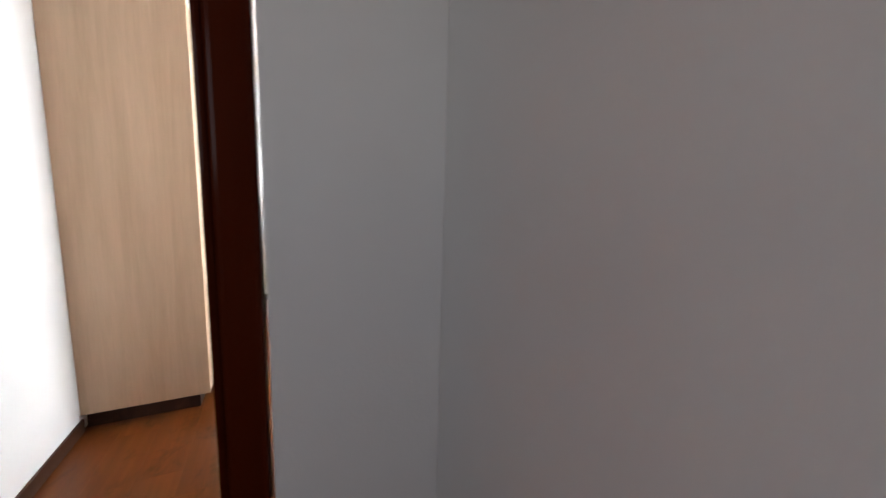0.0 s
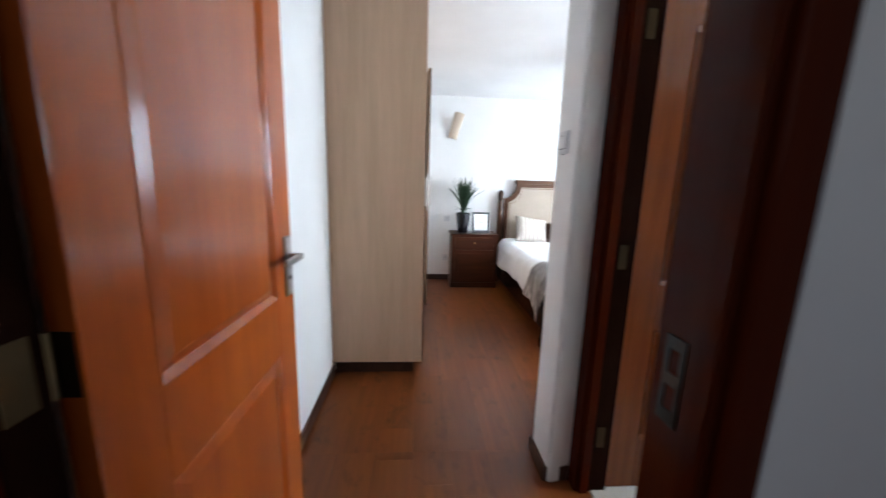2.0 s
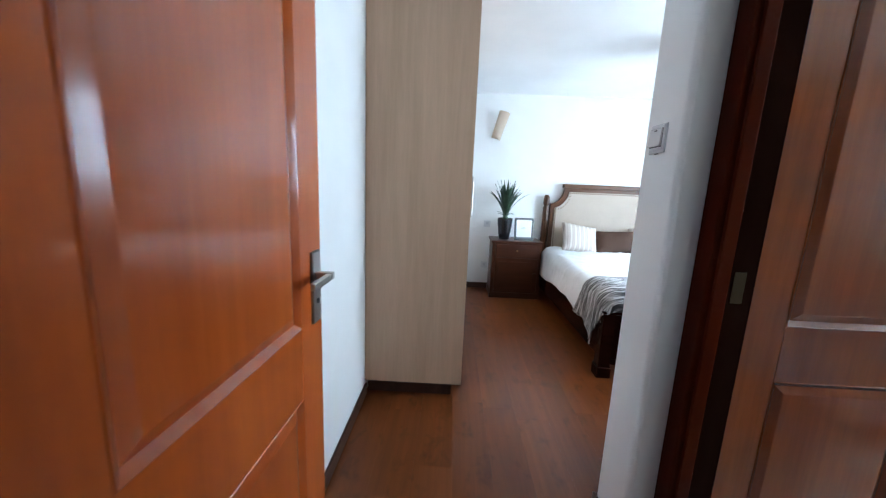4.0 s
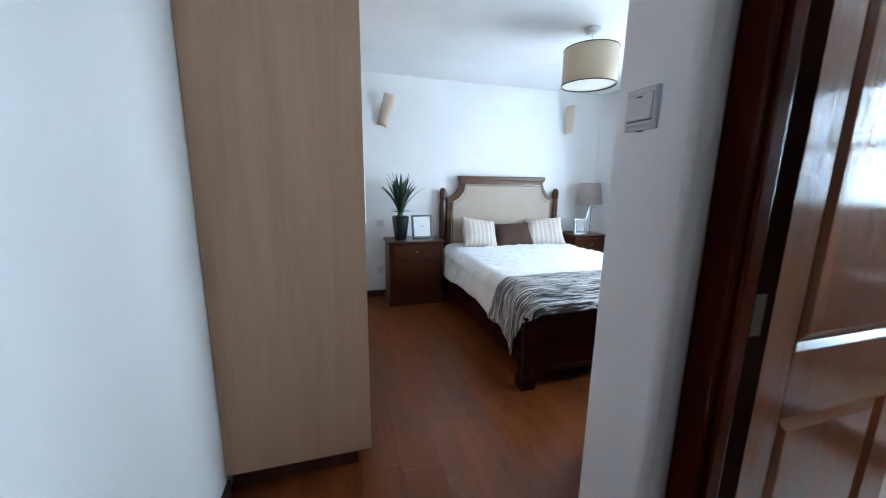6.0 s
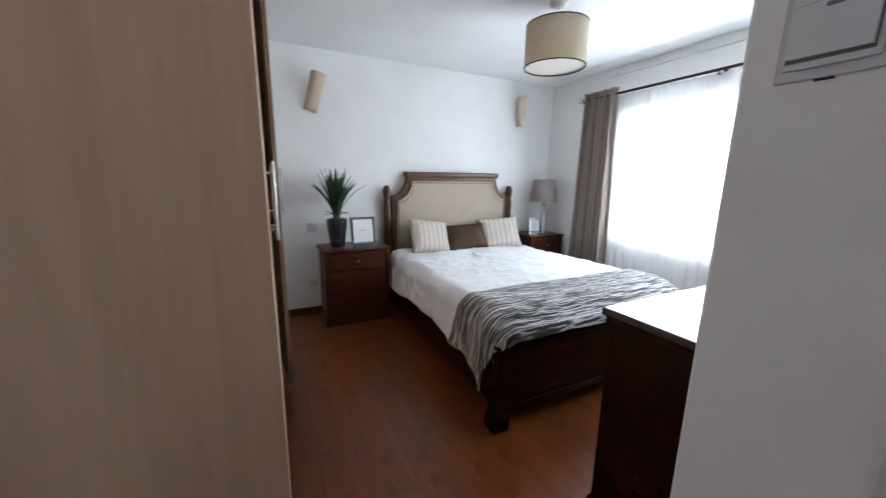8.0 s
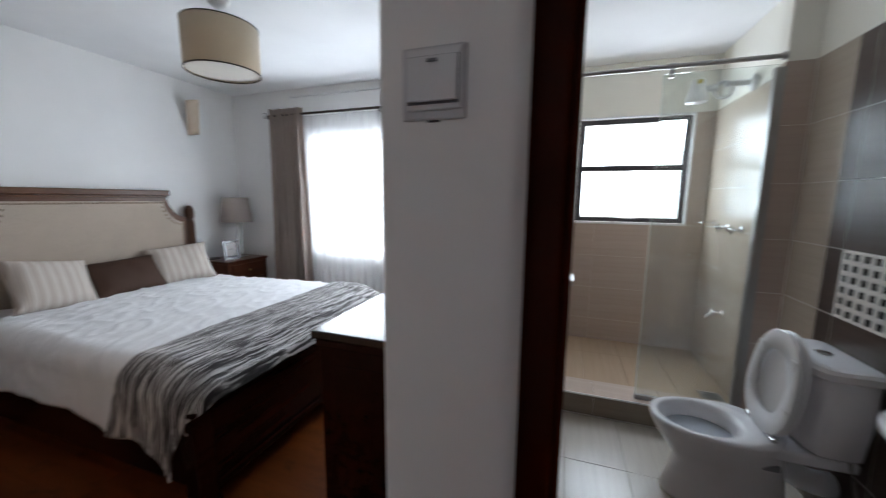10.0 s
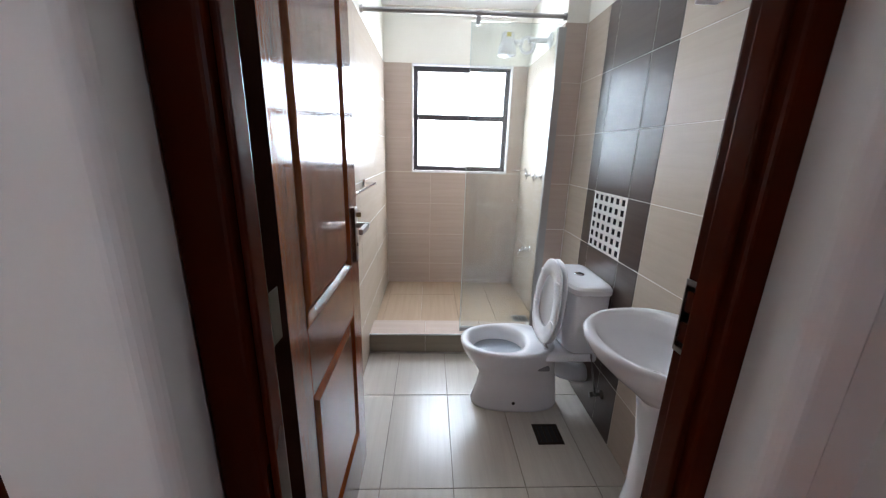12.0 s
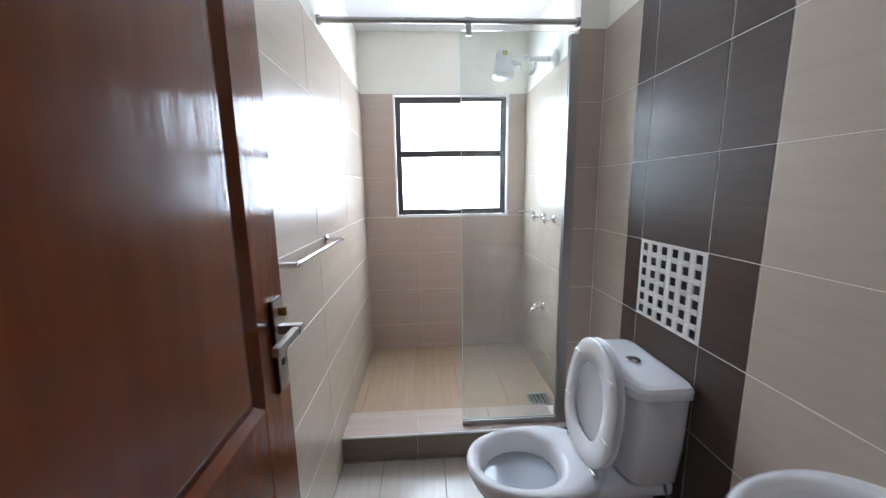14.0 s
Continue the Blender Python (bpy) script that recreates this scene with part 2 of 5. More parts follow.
OLDBRASS = mat("tarnished brass", (0.098, 0.071, 0.038), 0.45, 1.0)
WORN = mat("worn dark steel", (0.045, 0.042, 0.040), 0.36, 1.0)
HINGEBRASS = mat("dull brown brass", (0.050, 0.032, 0.015), 0.50, 1.0)
BRONZE = mat("dark bronze", (0.064, 0.049, 0.038), 0.35, 1.0)
BLACK = mat("black gloss", (0.012, 0.012, 0.015), 0.22)
RUBBER = mat("dark rubber", (0.02, 0.02, 0.02), 0.7)
STEELFRAME = mat("dark painted steel", (0.05, 0.043, 0.047), 0.4)
PLASTIC = mat("white switch plastic", (0.74, 0.74, 0.75), 0.3)
GREYPLASTIC = mat("grey switch rim", (0.62, 0.62, 0.64), 0.4)
WHITETRIM = mat("white gloss paint", (0.80, 0.80, 0.80), 0.35)
PAPER = mat("white paper", (0.82, 0.82, 0.82), 0.8)
INK = mat("grey ink", (0.20, 0.20, 0.22), 0.8)
FROSTED = mat("grey frosted glass", (0.42, 0.43, 0.45), 0.45)
MIRROR = mat("mirror silver", (0.88, 0.90, 0.89), 0.02, 1.0)
MOSAICWHITE = mat("white mosaic stone", (0.70, 0.67, 0.62), 0.35)
MOSAICBLACK = mat("black mosaic stone", (0.02, 0.02, 0.024), 0.25)
SOIL = mat("dark soil", (0.03, 0.022, 0.016), 0.95)
YELLOW = mat("yellow label", (0.55, 0.46, 0.10), 0.6)
WATER = mat("toilet water", (0.36, 0.39, 0.43), 0.04)

LEAF = mat("leaf green", (0.030, 0.075, 0.030), 0.4)
lt, lb = nodes_of(LEAF)
lr = ramp(lt, noise_tex(lt, coords(lt, (60, 60, 4)), 1.0, 3).outputs[0], [(0.3, (0.016, 0.036, 0.018)), (0.7, (0.045, 0.085, 0.040))])
lt.links.new(lr.outputs[0], lb.inputs["Base Color"])

GUNMETAL = mat("dark satin steel", (0.23, 0.22, 0.21), 0.36, 1.0)
SILVER = mat("silvered frame", (0.14, 0.14, 0.145), 0.22, 1.0)
NAIL = mat("old brass nail", (0.15, 0.095, 0.055), 0.4, 0.6)
GLASS = mat("clear glass", (0.93, 0.97, 0.955), 0.02)
GLASS.node_tree.nodes["Principled BSDF"].inputs["Transmission Weight"].default_value = 1.0
GLASS.node_tree.nodes["Principled BSDF"].inputs["IOR"].default_value = 1.45

SCREEN = mat("water-stained shower glass", (0.88, 0.93, 0.91), 0.025)
SCREEN.node_tree.nodes["Principled BSDF"].inputs["Transmission Weight"].default_value = 1.0

gt, gb = nodes_of(SCREEN)
dust = gt.nodes.new("ShaderNodeBsdfDiffuse")
dust.inputs["Color"].default_value = (0.78, 0.80, 0.77, 1)
film = gt.nodes.new("ShaderNodeMixShader")
spots = ramp(gt, noise_tex(gt, coords(gt, (1, 5, 3)), 1.0, 5, 0.65, 0.4).outputs[0], [(0.35, (0.015, 0.015, 0.015)), (0.7, (0.12, 0.12, 0.12))])
gt.links.new(spots.outputs[0], film.inputs[0])
gt.links.new(gb.outputs[0], film.inputs[1]), gt.links.new(dust.outputs[0], film.inputs[2])
gt.links.new(film.outputs[0], gt.nodes["Material Output"].inputs["Surface"])

EDGE = mat("polished glass edge", (0.72, 0.82, 0.79), 0.2)
SHEER = bpy.data.materials.new("white sheer voile")
SHEER.use_nodes = True
st = SHEER.node_tree
sb = st.nodes["Principled BSDF"]
sb.inputs["Base Color"].default_value, sb.inputs["Roughness"].default_value = (0.9, 0.9, 0.9, 1), 0.9
tl, tp = st.nodes.new("ShaderNodeBsdfTranslucent"), st.nodes.new("ShaderNodeBsdfTransparent")
tl.inputs[0].default_value = (0.92, 0.92, 0.92, 1)
m1, m2 = st.nodes.new("ShaderNodeMixShader"), st.nodes.new("ShaderNodeMixShader")
m1.inputs[0].default_value, m2.inputs[0].default_value = 0.6, 0.45
st.links.new(sb.outputs[0], m1.inputs[1]), st.links.new(tl.outputs[0], m1.inputs[2])
st.links.new(m1.outputs[0], m2.inputs[1]), st.links.new(tp.outputs[0], m2.inputs[2])
st.links.new(m2.outputs[0], st.nodes["Material Output"].inputs["Surface"])


def glowing(name, colour, strength):
    m = bpy.data.materials.new(name)
    m.use_nodes = True
    b = m.node_tree.nodes["Principled BSDF"]
    b.inputs["Base Color"].default_value = (0, 0, 0, 1)
    b.inputs["Emission Color"].default_value, b.inputs["Emission Strength"].default_value = (*colour, 1), strength
    return m


SKYGLOW = glowing("bright overcast distance", (1.0, 1.0, 1.0), 5.0)

# ---- mesh tools ----


def part(name, bm, material, parent=None, label="", smooth=False):
    """Links a bmesh as one mesh object, under a thing or a part."""
    me = bpy.data.meshes.new(name)
    bmesh.ops.recalc_face_normals(bm, faces=bm.faces)
    if smooth:
        for f in bm.faces:
            f.smooth = True
    bm.to_mesh(me)
    bm.free()
    me.materials.append(material)
    ob = new(name, me)
    ob.parent = parent
    if label:
        ob["label"] = label
    return ob


def thing(name, label, category, group="", kind="", m=None):
    ob = tagged(new(name), label, category, group, kind)
    if m is not None:
        ob.matrix_basis = m
    return ob


def add_box(bm, x0, y0, z0, x1, y1, z1):
    vs = [bm.verts.new((x, y, z)) for z in (z0, z1) for x, y in ((x0, y0), (x1, y0), (x1, y1), (x0, y1))]
    for a in ((3, 2, 1, 0), (4, 5, 6, 7), (0, 1, 5, 4), (1, 2, 6, 5), (2, 3, 7, 6), (3, 0, 4, 7)):
        bm.faces.new([vs[i] for i in a])
    return vs


def box(x0, y0, z0, x1, y1, z1, bevel=0.0, segments=2):
    bm = bmesh.new()
    add_box(bm, x0, y0, z0, x1, y1, z1)
    if bevel:
        bmesh.ops.bevel(bm, geom=list(bm.edges), offset=bevel, segments=segments, affect="EDGES", profile=0.6)
    return bm


def boxes(*rows):
    bm = bmesh.new()
    for r in rows:
        add_box(bm, *r)
    return bm


def lathe(profile, n=32, cx=0.0, cy=0.0, sx=1.0, sy=1.0):
    """A turned body round the vertical, from (radius, height) rows, bottom first."""
    bm = bmesh.new()
    rings = []
    for r, z in profile:
        if r < 1e-5:
            rings.append([bm.verts.new((cx, cy, z))])
        else:
            rings.append([bm.verts.new((cx + sx * r * math.cos(2 * math.pi * i / n), cy + sy * r * math.sin(2 * math.pi * i / n), z)) for i in range(n)])
    for a, c in zip(rings, rings[1:]):
        for i in range(n):
            j = (i + 1) % n
            if len(a) == 1 and len(c) > 1:
                bm.faces.new((a[0], c[j], c[i]))
            elif len(c) == 1 and len(a) > 1:
                bm.faces.new((a[i], a[j], c[0]))
            elif len(a) > 1:
                bm.faces.new((a[i], a[j], c[j], c[i]))
    return bm


def loft(rings, cap=True):
    """A skin over rings of equal length, each a list of points."""
    bm = bmesh.new()
    vs = [[bm.verts.new(p) for p in r] for r in rings]
    n = len(vs[0])
    for a, c in zip(vs, vs[1:]):
        for i in range(n):
            j = (i + 1) % n
            bm.faces.new((a[i], a[j], c[j], c[i]))
    if cap:
        bm.faces.new(list(reversed(vs[0])))
        bm.faces.new(vs[-1])
    return bm


def tube(points, r, n=10):
    """A round bar along points."""
    pts = [Vector(p) for p in points]
    rings = []
    for i, p in enumerate(pts):
        d = (pts[min(i + 1, len(pts) - 1)] - pts[max(i - 1, 0)]).normalized()
        up = Vector((0, 0, 1)) if abs(d.z) < 0.9 else Vector((1, 0, 0))
        a = d.cross(up).normalized()
        c = d.cross(a).normalized()
        rings.append([p + r * (math.cos(2 * math.pi * k / n) * a + math.sin(2 * math.pi * k / n) * c) for k in range(n)])
    return loft(rings)


def prism(outline, y0, y1, bevel=0.0):
    """An outline in x and z, drawn out along y."""
    bm = bmesh.new()
    a = [bm.verts.new((x, y0, z)) for x, z in outline]
    c = [bm.verts.new((x, y1, z)) for x, z in outline]
    n = len(a)
    bm.faces.new(a)
    bm.faces.new(list(reversed(c)))
    for i in range(n):
        bm.faces.new((a[i], c[i], c[(i + 1) % n], a[(i + 1) % n]))
    if bevel:
        es = [e for e in bm.edges if abs(e.verts[0].co.y - e.verts[1].co.y) < 1e-6]
        bmesh.ops.bevel(bm, geom=es, offset=bevel, segments=2, affect="EDGES")
    return bm


def sheet(nu, nv, f, thick=0.0):
    """A grid of points f(u, v), u and v from 0 to 1, closed to a thin body where thick is given."""
    bm = bmesh.new()
    g = [[bm.verts.new(f(i / nu, j / nv)) for j in range(nv + 1)] for i in range(nu + 1)]
    for i in range(nu):
        for j in range(nv):
            bm.faces.new((g[i][j], g[i + 1][j], g[i + 1][j + 1], g[i][j + 1]))
    if thick:
        bmesh.ops.recalc_face_normals(bm, faces=bm.faces)
        bmesh.ops.solidify(bm, geom=list(bm.faces), thickness=thick)
    return bm


def moved(bm, m):
    bmesh.ops.transform(bm, matrix=m, verts=bm.verts)
    return bm


def structure(name, bm, material, label, category):
    return tagged(part(name, bm, material), label, category, "", "structure")



# ---- plan, in metres ----
CEILING = 2.56
LEFT = -0.42          # passage and bedroom left wall
HEAD = 4.90           # wall behind the bed
RIGHT = 3.58          # bedroom window wall
PASS_R = 0.80         # passage wall with the light switch
CORNER = 1.48         # bedroom side of the bathroom wall
BATH_L, BATH_R, BATH_BACK, BATH_FRONT = 1.36, 0.033, 3.813, 1.04
DOOR_Y0, DOOR_Y1 = 0.208, 0.335      # bedroom door wall
SIDE_X = 0.885        # corridor side wall beside the bedroom door

# ---- large structure ----
structure("wall_left", box(LEFT - 0.15, DOOR_Y0 + 0.002, 0, LEFT, HEAD + 0.15, CEILING), WALL, "plain white painted passage and bedroom wall", "wall")
structure("wall_head", box(LEFT + 0.002, HEAD, 0, RIGHT + 0.2, HEAD + 0.15, CEILING), WALL, "white painted wall behind the bed", "wall")
WY0, WY1, WZ0, WZ1 = 1.95, 3.82, 0.78, 2.05
structure("wall_window", boxes((RIGHT, CORNER - 0.1, 0, RIGHT + 0.2, WY0, CEILING), (RIGHT, WY1, 0, RIGHT + 0.2, HEAD - 0.002, CEILING),
          (RIGHT, WY0, 0, RIGHT + 0.2, WY1, WZ0), (RIGHT, WY0, WZ1, RIGHT + 0.2, WY1, CEILING)), WALL, "white painted bedroom wall with a wide window", "wall")
structure("wall_bathroom_side", box(BATH_FRONT - 0.016, BATH_L + 0.016, 0, RIGHT - 0.002, CORNER, CEILING), WALL, "white painted bedroom wall beside the bathroom", "wall")
soft = [(PASS_R + 0.022 * (1 - math.sin(a)), 1.266 + 0.022 * (1 - math.cos(a))) for a in (math.pi / 2 * k / 5 for k in range(6))]
outline = [(0.908, 1.284)] + soft + [(PASS_R, CORNER - 0.006), (PASS_R + 0.006, CORNER), (BATH_FRONT - 0.016, CORNER), (BATH_FRONT - 0.016, 1.288), (0.909, 1.288)]
pier = loft([[(x, y, z) for x, y in outline] for z in (-0.01, CEILING + 0.01)])
add_box(pier, PASS_R, 0.403, 2.196, BATH_FRONT - 0.016, 1.290, CEILING)
structure("wall_switch", pier, WALL,
          "white painted passage wall with a light switch", "wall")
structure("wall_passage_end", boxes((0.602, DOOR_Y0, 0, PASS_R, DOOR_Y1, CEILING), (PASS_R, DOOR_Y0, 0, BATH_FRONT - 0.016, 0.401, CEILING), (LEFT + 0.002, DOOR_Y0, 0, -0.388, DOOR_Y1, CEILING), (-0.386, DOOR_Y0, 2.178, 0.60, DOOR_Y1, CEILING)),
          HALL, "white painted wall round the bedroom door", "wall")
cheek = [(0.908, 0.403), (0.908, 0.437)] + [(PASS_R + 0.022 * (1 - math.cos(a)), 0.444 + 0.022 * math.sin(a)) for a in (math.pi / 2 * (1 - k / 5) for k in range(6))] + [(PASS_R, 0.403)]
structure("wall_reveal", loft([[(x, y, z) for x, y in cheek] for z in (-0.01, 2.194)]), WALL, "soft-cornered white wall reveal beside the bathroom door", "wall")
structure("wall_corridor", box(SIDE_X, -1.70, 0, SIDE_X + 0.13, DOOR_Y0 - 0.002, CEILING), HALL, "plain greyer white corridor side wall", "wall")
structure("wall_bath_outer", box(BATH_FRONT - 0.014, -0.13, 0, 4.0, BATH_R - 0.016, CEILING), HALL, "plain wall behind the bathroom tiles", "wall")
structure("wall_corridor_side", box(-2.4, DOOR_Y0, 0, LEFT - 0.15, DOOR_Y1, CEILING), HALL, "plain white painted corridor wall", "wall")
# back and end walls are unseen closures; the opening is invented for the fill lamp
structure("wall_corridor_back", boxes((-2.4, -1.85, 0, -1.05, -1.70, CEILING), (0.05, -1.85, 0, SIDE_X + 0.13, -1.70, CEILING), (-1.05, -1.85, 0, 0.05, -1.70, 1.5), (-1.05, -1.85, 2.4, 0.05, -1.70, CEILING)), HALL, "unseen corridor back wall with an added lamp opening", "wall")
structure("wall_corridor_end", box(-2.55, -1.85, 0, -2.4, DOOR_Y1, CEILING), HALL, "unseen corridor end wall, added as closure", "wall")
structure("ceiling", boxes((-2.55, -1.85, CEILING, 4.2, HEAD + 0.15, CEILING + 0.12)), CEIL, "plain white painted ceiling", "ceiling")
structure("floor_base", boxes((-2.55, -1.85, -0.12, 4.2, HEAD + 0.15, -0.012)), SKIRT, "dark bed under the floor boards", "floor")

# bathroom walls behind the tiles
BW_Y0, BW_Y1, BW_Z0, BW_Z1 = 0.225, 1.112, 1.205, 2.125
TILETOP = 2.125
bath_back = structure("wall_bath_back", boxes((BATH_BACK, -0.05, 0, BATH_BACK + 0.2, BW_Y0, CEILING), (BATH_BACK, BW_Y1, 0, BATH_BACK + 0.2, BATH_L + 0.014, CEILING),
                      (BATH_BACK, BW_Y0, 0, BATH_BACK + 0.2, BW_Y1, BW_Z0), (BATH_BACK, BW_Y0, BW_Z1, BATH_BACK + 0.2, BW_Y1, CEILING)), BATHPAINT, "shower back wall, beige tiles below white paint, with a window", "wall")
bath_left = structure("wall_bath_left", box(BATH_FRONT - 0.014, BATH_L, 0, BATH_BACK - 0.002, BATH_L + 0.014, CEILING), BATHPAINT, "bathroom wall of beige tiles below white paint", "wall")
bath_right = structure("wall_bath_right", box(BATH_FRONT - 0.014, BATH_R - 0.014, 0, BATH_BACK - 0.002, BATH_R, CEILING), BATHPAINT, "bathroom wall of beige and brown tiles with a mosaic", "wall")
bath_front = structure("wall_bath_front", boxes((BATH_FRONT - 0.014, 1.288, 0, BATH_FRONT, BATH_L - 0.002, CEILING), (BATH_FRONT - 0.014, BATH_R + 0.002, 0, BATH_FRONT, 0.401, CEILING), (BATH_FRONT - 0.014, 0.403, 2.196, BATH_FRONT, 1.286, CEILING)),
                       BATHPAINT, "bathroom wall of beige tiles round the door", "wall")
SHOWER_R = 0.085
NIB = 0.163
shower_right = structure("wall_shower_right", boxes((2.715, BATH_R + 0.002, 0, 2.80, NIB, CEILING), (2.802, BATH_R + 0.002, 0, BATH_BACK - 0.002, SHOWER_R, CEILING)), BATHPAINT, "tiled shower side wall with a short stub", "wall")
bath_floor = structure("floor_bathroom", box(BATH_FRONT - 0.055, BATH_R, -0.011, 2.67, BATH_L, -0.002), FLOORGROUT, "cream glazed tile bathroom floor", "floor")
shower_floor = structure("floor_shower", box(2.87, BATH_R + 0.01, -0.011, BATH_BACK, BATH_L, 0.099), TILEGROUT, "beige tiled raised shower floor", "floor")
kerb = structure("shower_kerb", box(2.672, BATH_R + 0.004, -0.011, 2.868, BATH_L - 0.002, 0.142), GROUT, "low tiled kerb at the shower", "kerb")


def skirting(name, x0, y0, x1, y1):
    ob = structure(name, box(x0, y0, -0.004, x1, y1, 0.075, 0.004), SKIRT, "dark stained wooden skirting board", "skirting")
    return ob


skirting("baseboard_left", LEFT + 0.001, DOOR_Y1, LEFT + 0.014, 2.25)
skirting("baseboard_left_far", LEFT + 0.001, 3.85, LEFT + 0.014, HEAD - 0.02)
skirting("baseboard_head", LEFT + 0.016, HEAD - 0.014, RIGHT - 0.016, HEAD - 0.001)
skirting("baseboard_window", RIGHT - 0.014, CORNER + 0.016, RIGHT - 0.001, HEAD - 0.016)
skirting("baseboard_bathroom_side", PASS_R + 0.002, CORNER + 0.001, RIGHT - 0.016, CORNER + 0.014)
skirting("baseboard_switch", PASS_R - 0.014, 1.275, PASS_R - 0.001, CORNER + 0.014)
skirting("baseboard_reveal", PASS_R, 1.275, 0.908, 1.287)
skirting("baseboard_corridor", SIDE_X - 0.014, -1.69, SIDE_X - 0.001, DOOR_Y0 - 0.018)
skirting("baseboard_step", 0.600, DOOR_Y0 - 0.015, SIDE_X - 0.001, DOOR_Y0 - 0.002)

structure("trim", box(RIGHT - 0.032, CORNER + 0.002, 2.472, RIGHT - 0.001, 4.06, 2.486, 0.003), WHITETRIM, "thin white bead over the bedroom window", "trim")

# ---- doors ----


def door_frame(name, label, m, width, depth, height, face, stop0, stop1, lock_depth):
    """Lining of an opening that runs along local x from 0 to width, y from 0 (front) to depth; the lock side is lock_depth deep."""
    f = thing(name, label, "door frame", "", "structure", m)
    part("jamb", box(-face, 0, -0.004, 0, depth, height + face, 0.009, 3), FRAME, f)
    part("jamb", box(width, 0, -0.004, width + face, lock_depth, height + face, 0.009, 3), FRAME, f)
    for x0, x1 in ((0.0005, 0.013), (width - 0.013, width - 0.0005)):
        part("door_stop", box(x0, depth * stop0, -0.003, x1, depth * stop1, height - 0.001, 0.005, 3), FRAME, f)
    part("head", box(0.001, 0, height, width - 0.001, depth, height + face, 0.004), FRAME, f)
    return f


def field(x0, x1, z0, z1, inset, rise):
    """Outline of a panel, its top raised to a soft arch of that rise."""
    a, c, d = x0 + inset, x1 - inset, z1 - inset
    pts = [(a, z0 + inset), (c, z0 + inset), (c, d)]
    if rise:
        n = 14
        for k in range(1, n):
            u = k / n
            pts.append((c + (a - c) * u, d + rise * (0.5 - 0.5 * math.cos(2 * math.pi * u))))
    return pts + [(a, d)]


def panel_rows(rows, x0, x1, z0, z1, rise, close):
    """Both faces of a panel or its bead, stepped inwards by rows of (inset, depth)."""
    bm = bmesh.new()
    for s in (-1, 1):
        loops = [[bm.verts.new((x, s * d, z)) for x, z in field(x0, x1, z0, z1, i, rise)] for i, d in rows]
        n = len(loops[0])
        for a, c in zip(loops, loops[1:]):
            for k in range(n):
                bm.faces.new((a[k], a[(k + 1) % n], c[(k + 1) % n], c[k]))
        if close:
            bm.faces.new(loops[-1])
    return bm


def panel_face(x0, x1, z0, z1, t, rise=0.0):
    """A raised and fielded panel."""
    return panel_rows(((0.0, t * 0.18), (0.014, t * 0.18), (0.042, t * 0.44), (0.046, t * 0.46)), x0, x1, z0, z1, rise, True)


def moulding(x0, x1, z0, z1, t, rise=0.0):
    """Ogee bead round a panel."""
    w = 0.020
    return panel_rows(((0.0, t * 0.5), (0.003, t * 0.5 + 0.002), (w * 0.5, t * 0.42), (w, t * 0.22)), x0, x1, z0, z1, rise, False)


def lever(parent, x, z, t, toward, metal, plate_metal, turn=False):
    """Flat square lever on a long back plate, on both faces of a door."""
    for s in (-1, 1):
        def slab(x0, ya, z0, x1, yb, z1, bevel):
            return box(x0, min(s * ya, s * yb), z0, x1, max(s * ya, s * yb), z1, bevel)
        h = t / 2
        pl = part("back_plate", slab(x - 0.024, h, z - 0.138, x + 0.024, h + 0.008, z + 0.068, 0.002), plate_metal, parent, "narrow dark back plate")
        part("plate_face", slab(x - 0.021, h + 0.008, z - 0.134, x + 0.021, h + 0.0095, z + 0.064, 0.0005), metal, pl, "satin steel plate face")
        part("neck", slab(x - 0.010, h + 0.009, z - 0.010, x + 0.010, h + 0.056, z + 0.010, 0.003), metal, pl)
        x0, x1 = sorted((x + toward * 0.0105, x + toward * 0.118))
        part("lever", slab(x0, h + 0.040, z - 0.011, x1, h + 0.055, z + 0.009, 0.004), metal, pl, "flat satin steel lever")
        part("keyhole", lathe([(0.0, -0.001), (0.008, -0.001), (0.008, 0.002), (0.0, 0.002)], 12), RUBBER, pl).matrix_basis = pose(x, s * (h + 0.0095), z - 0.075, 90)
        if turn:
            part("privacy_turn", slab(x - 0.004, h + 0.0095, z + 0.030, x + 0.004, h + 0.028, z + 0.048, 0.002), BRASS, pl, "small brass privacy turn")


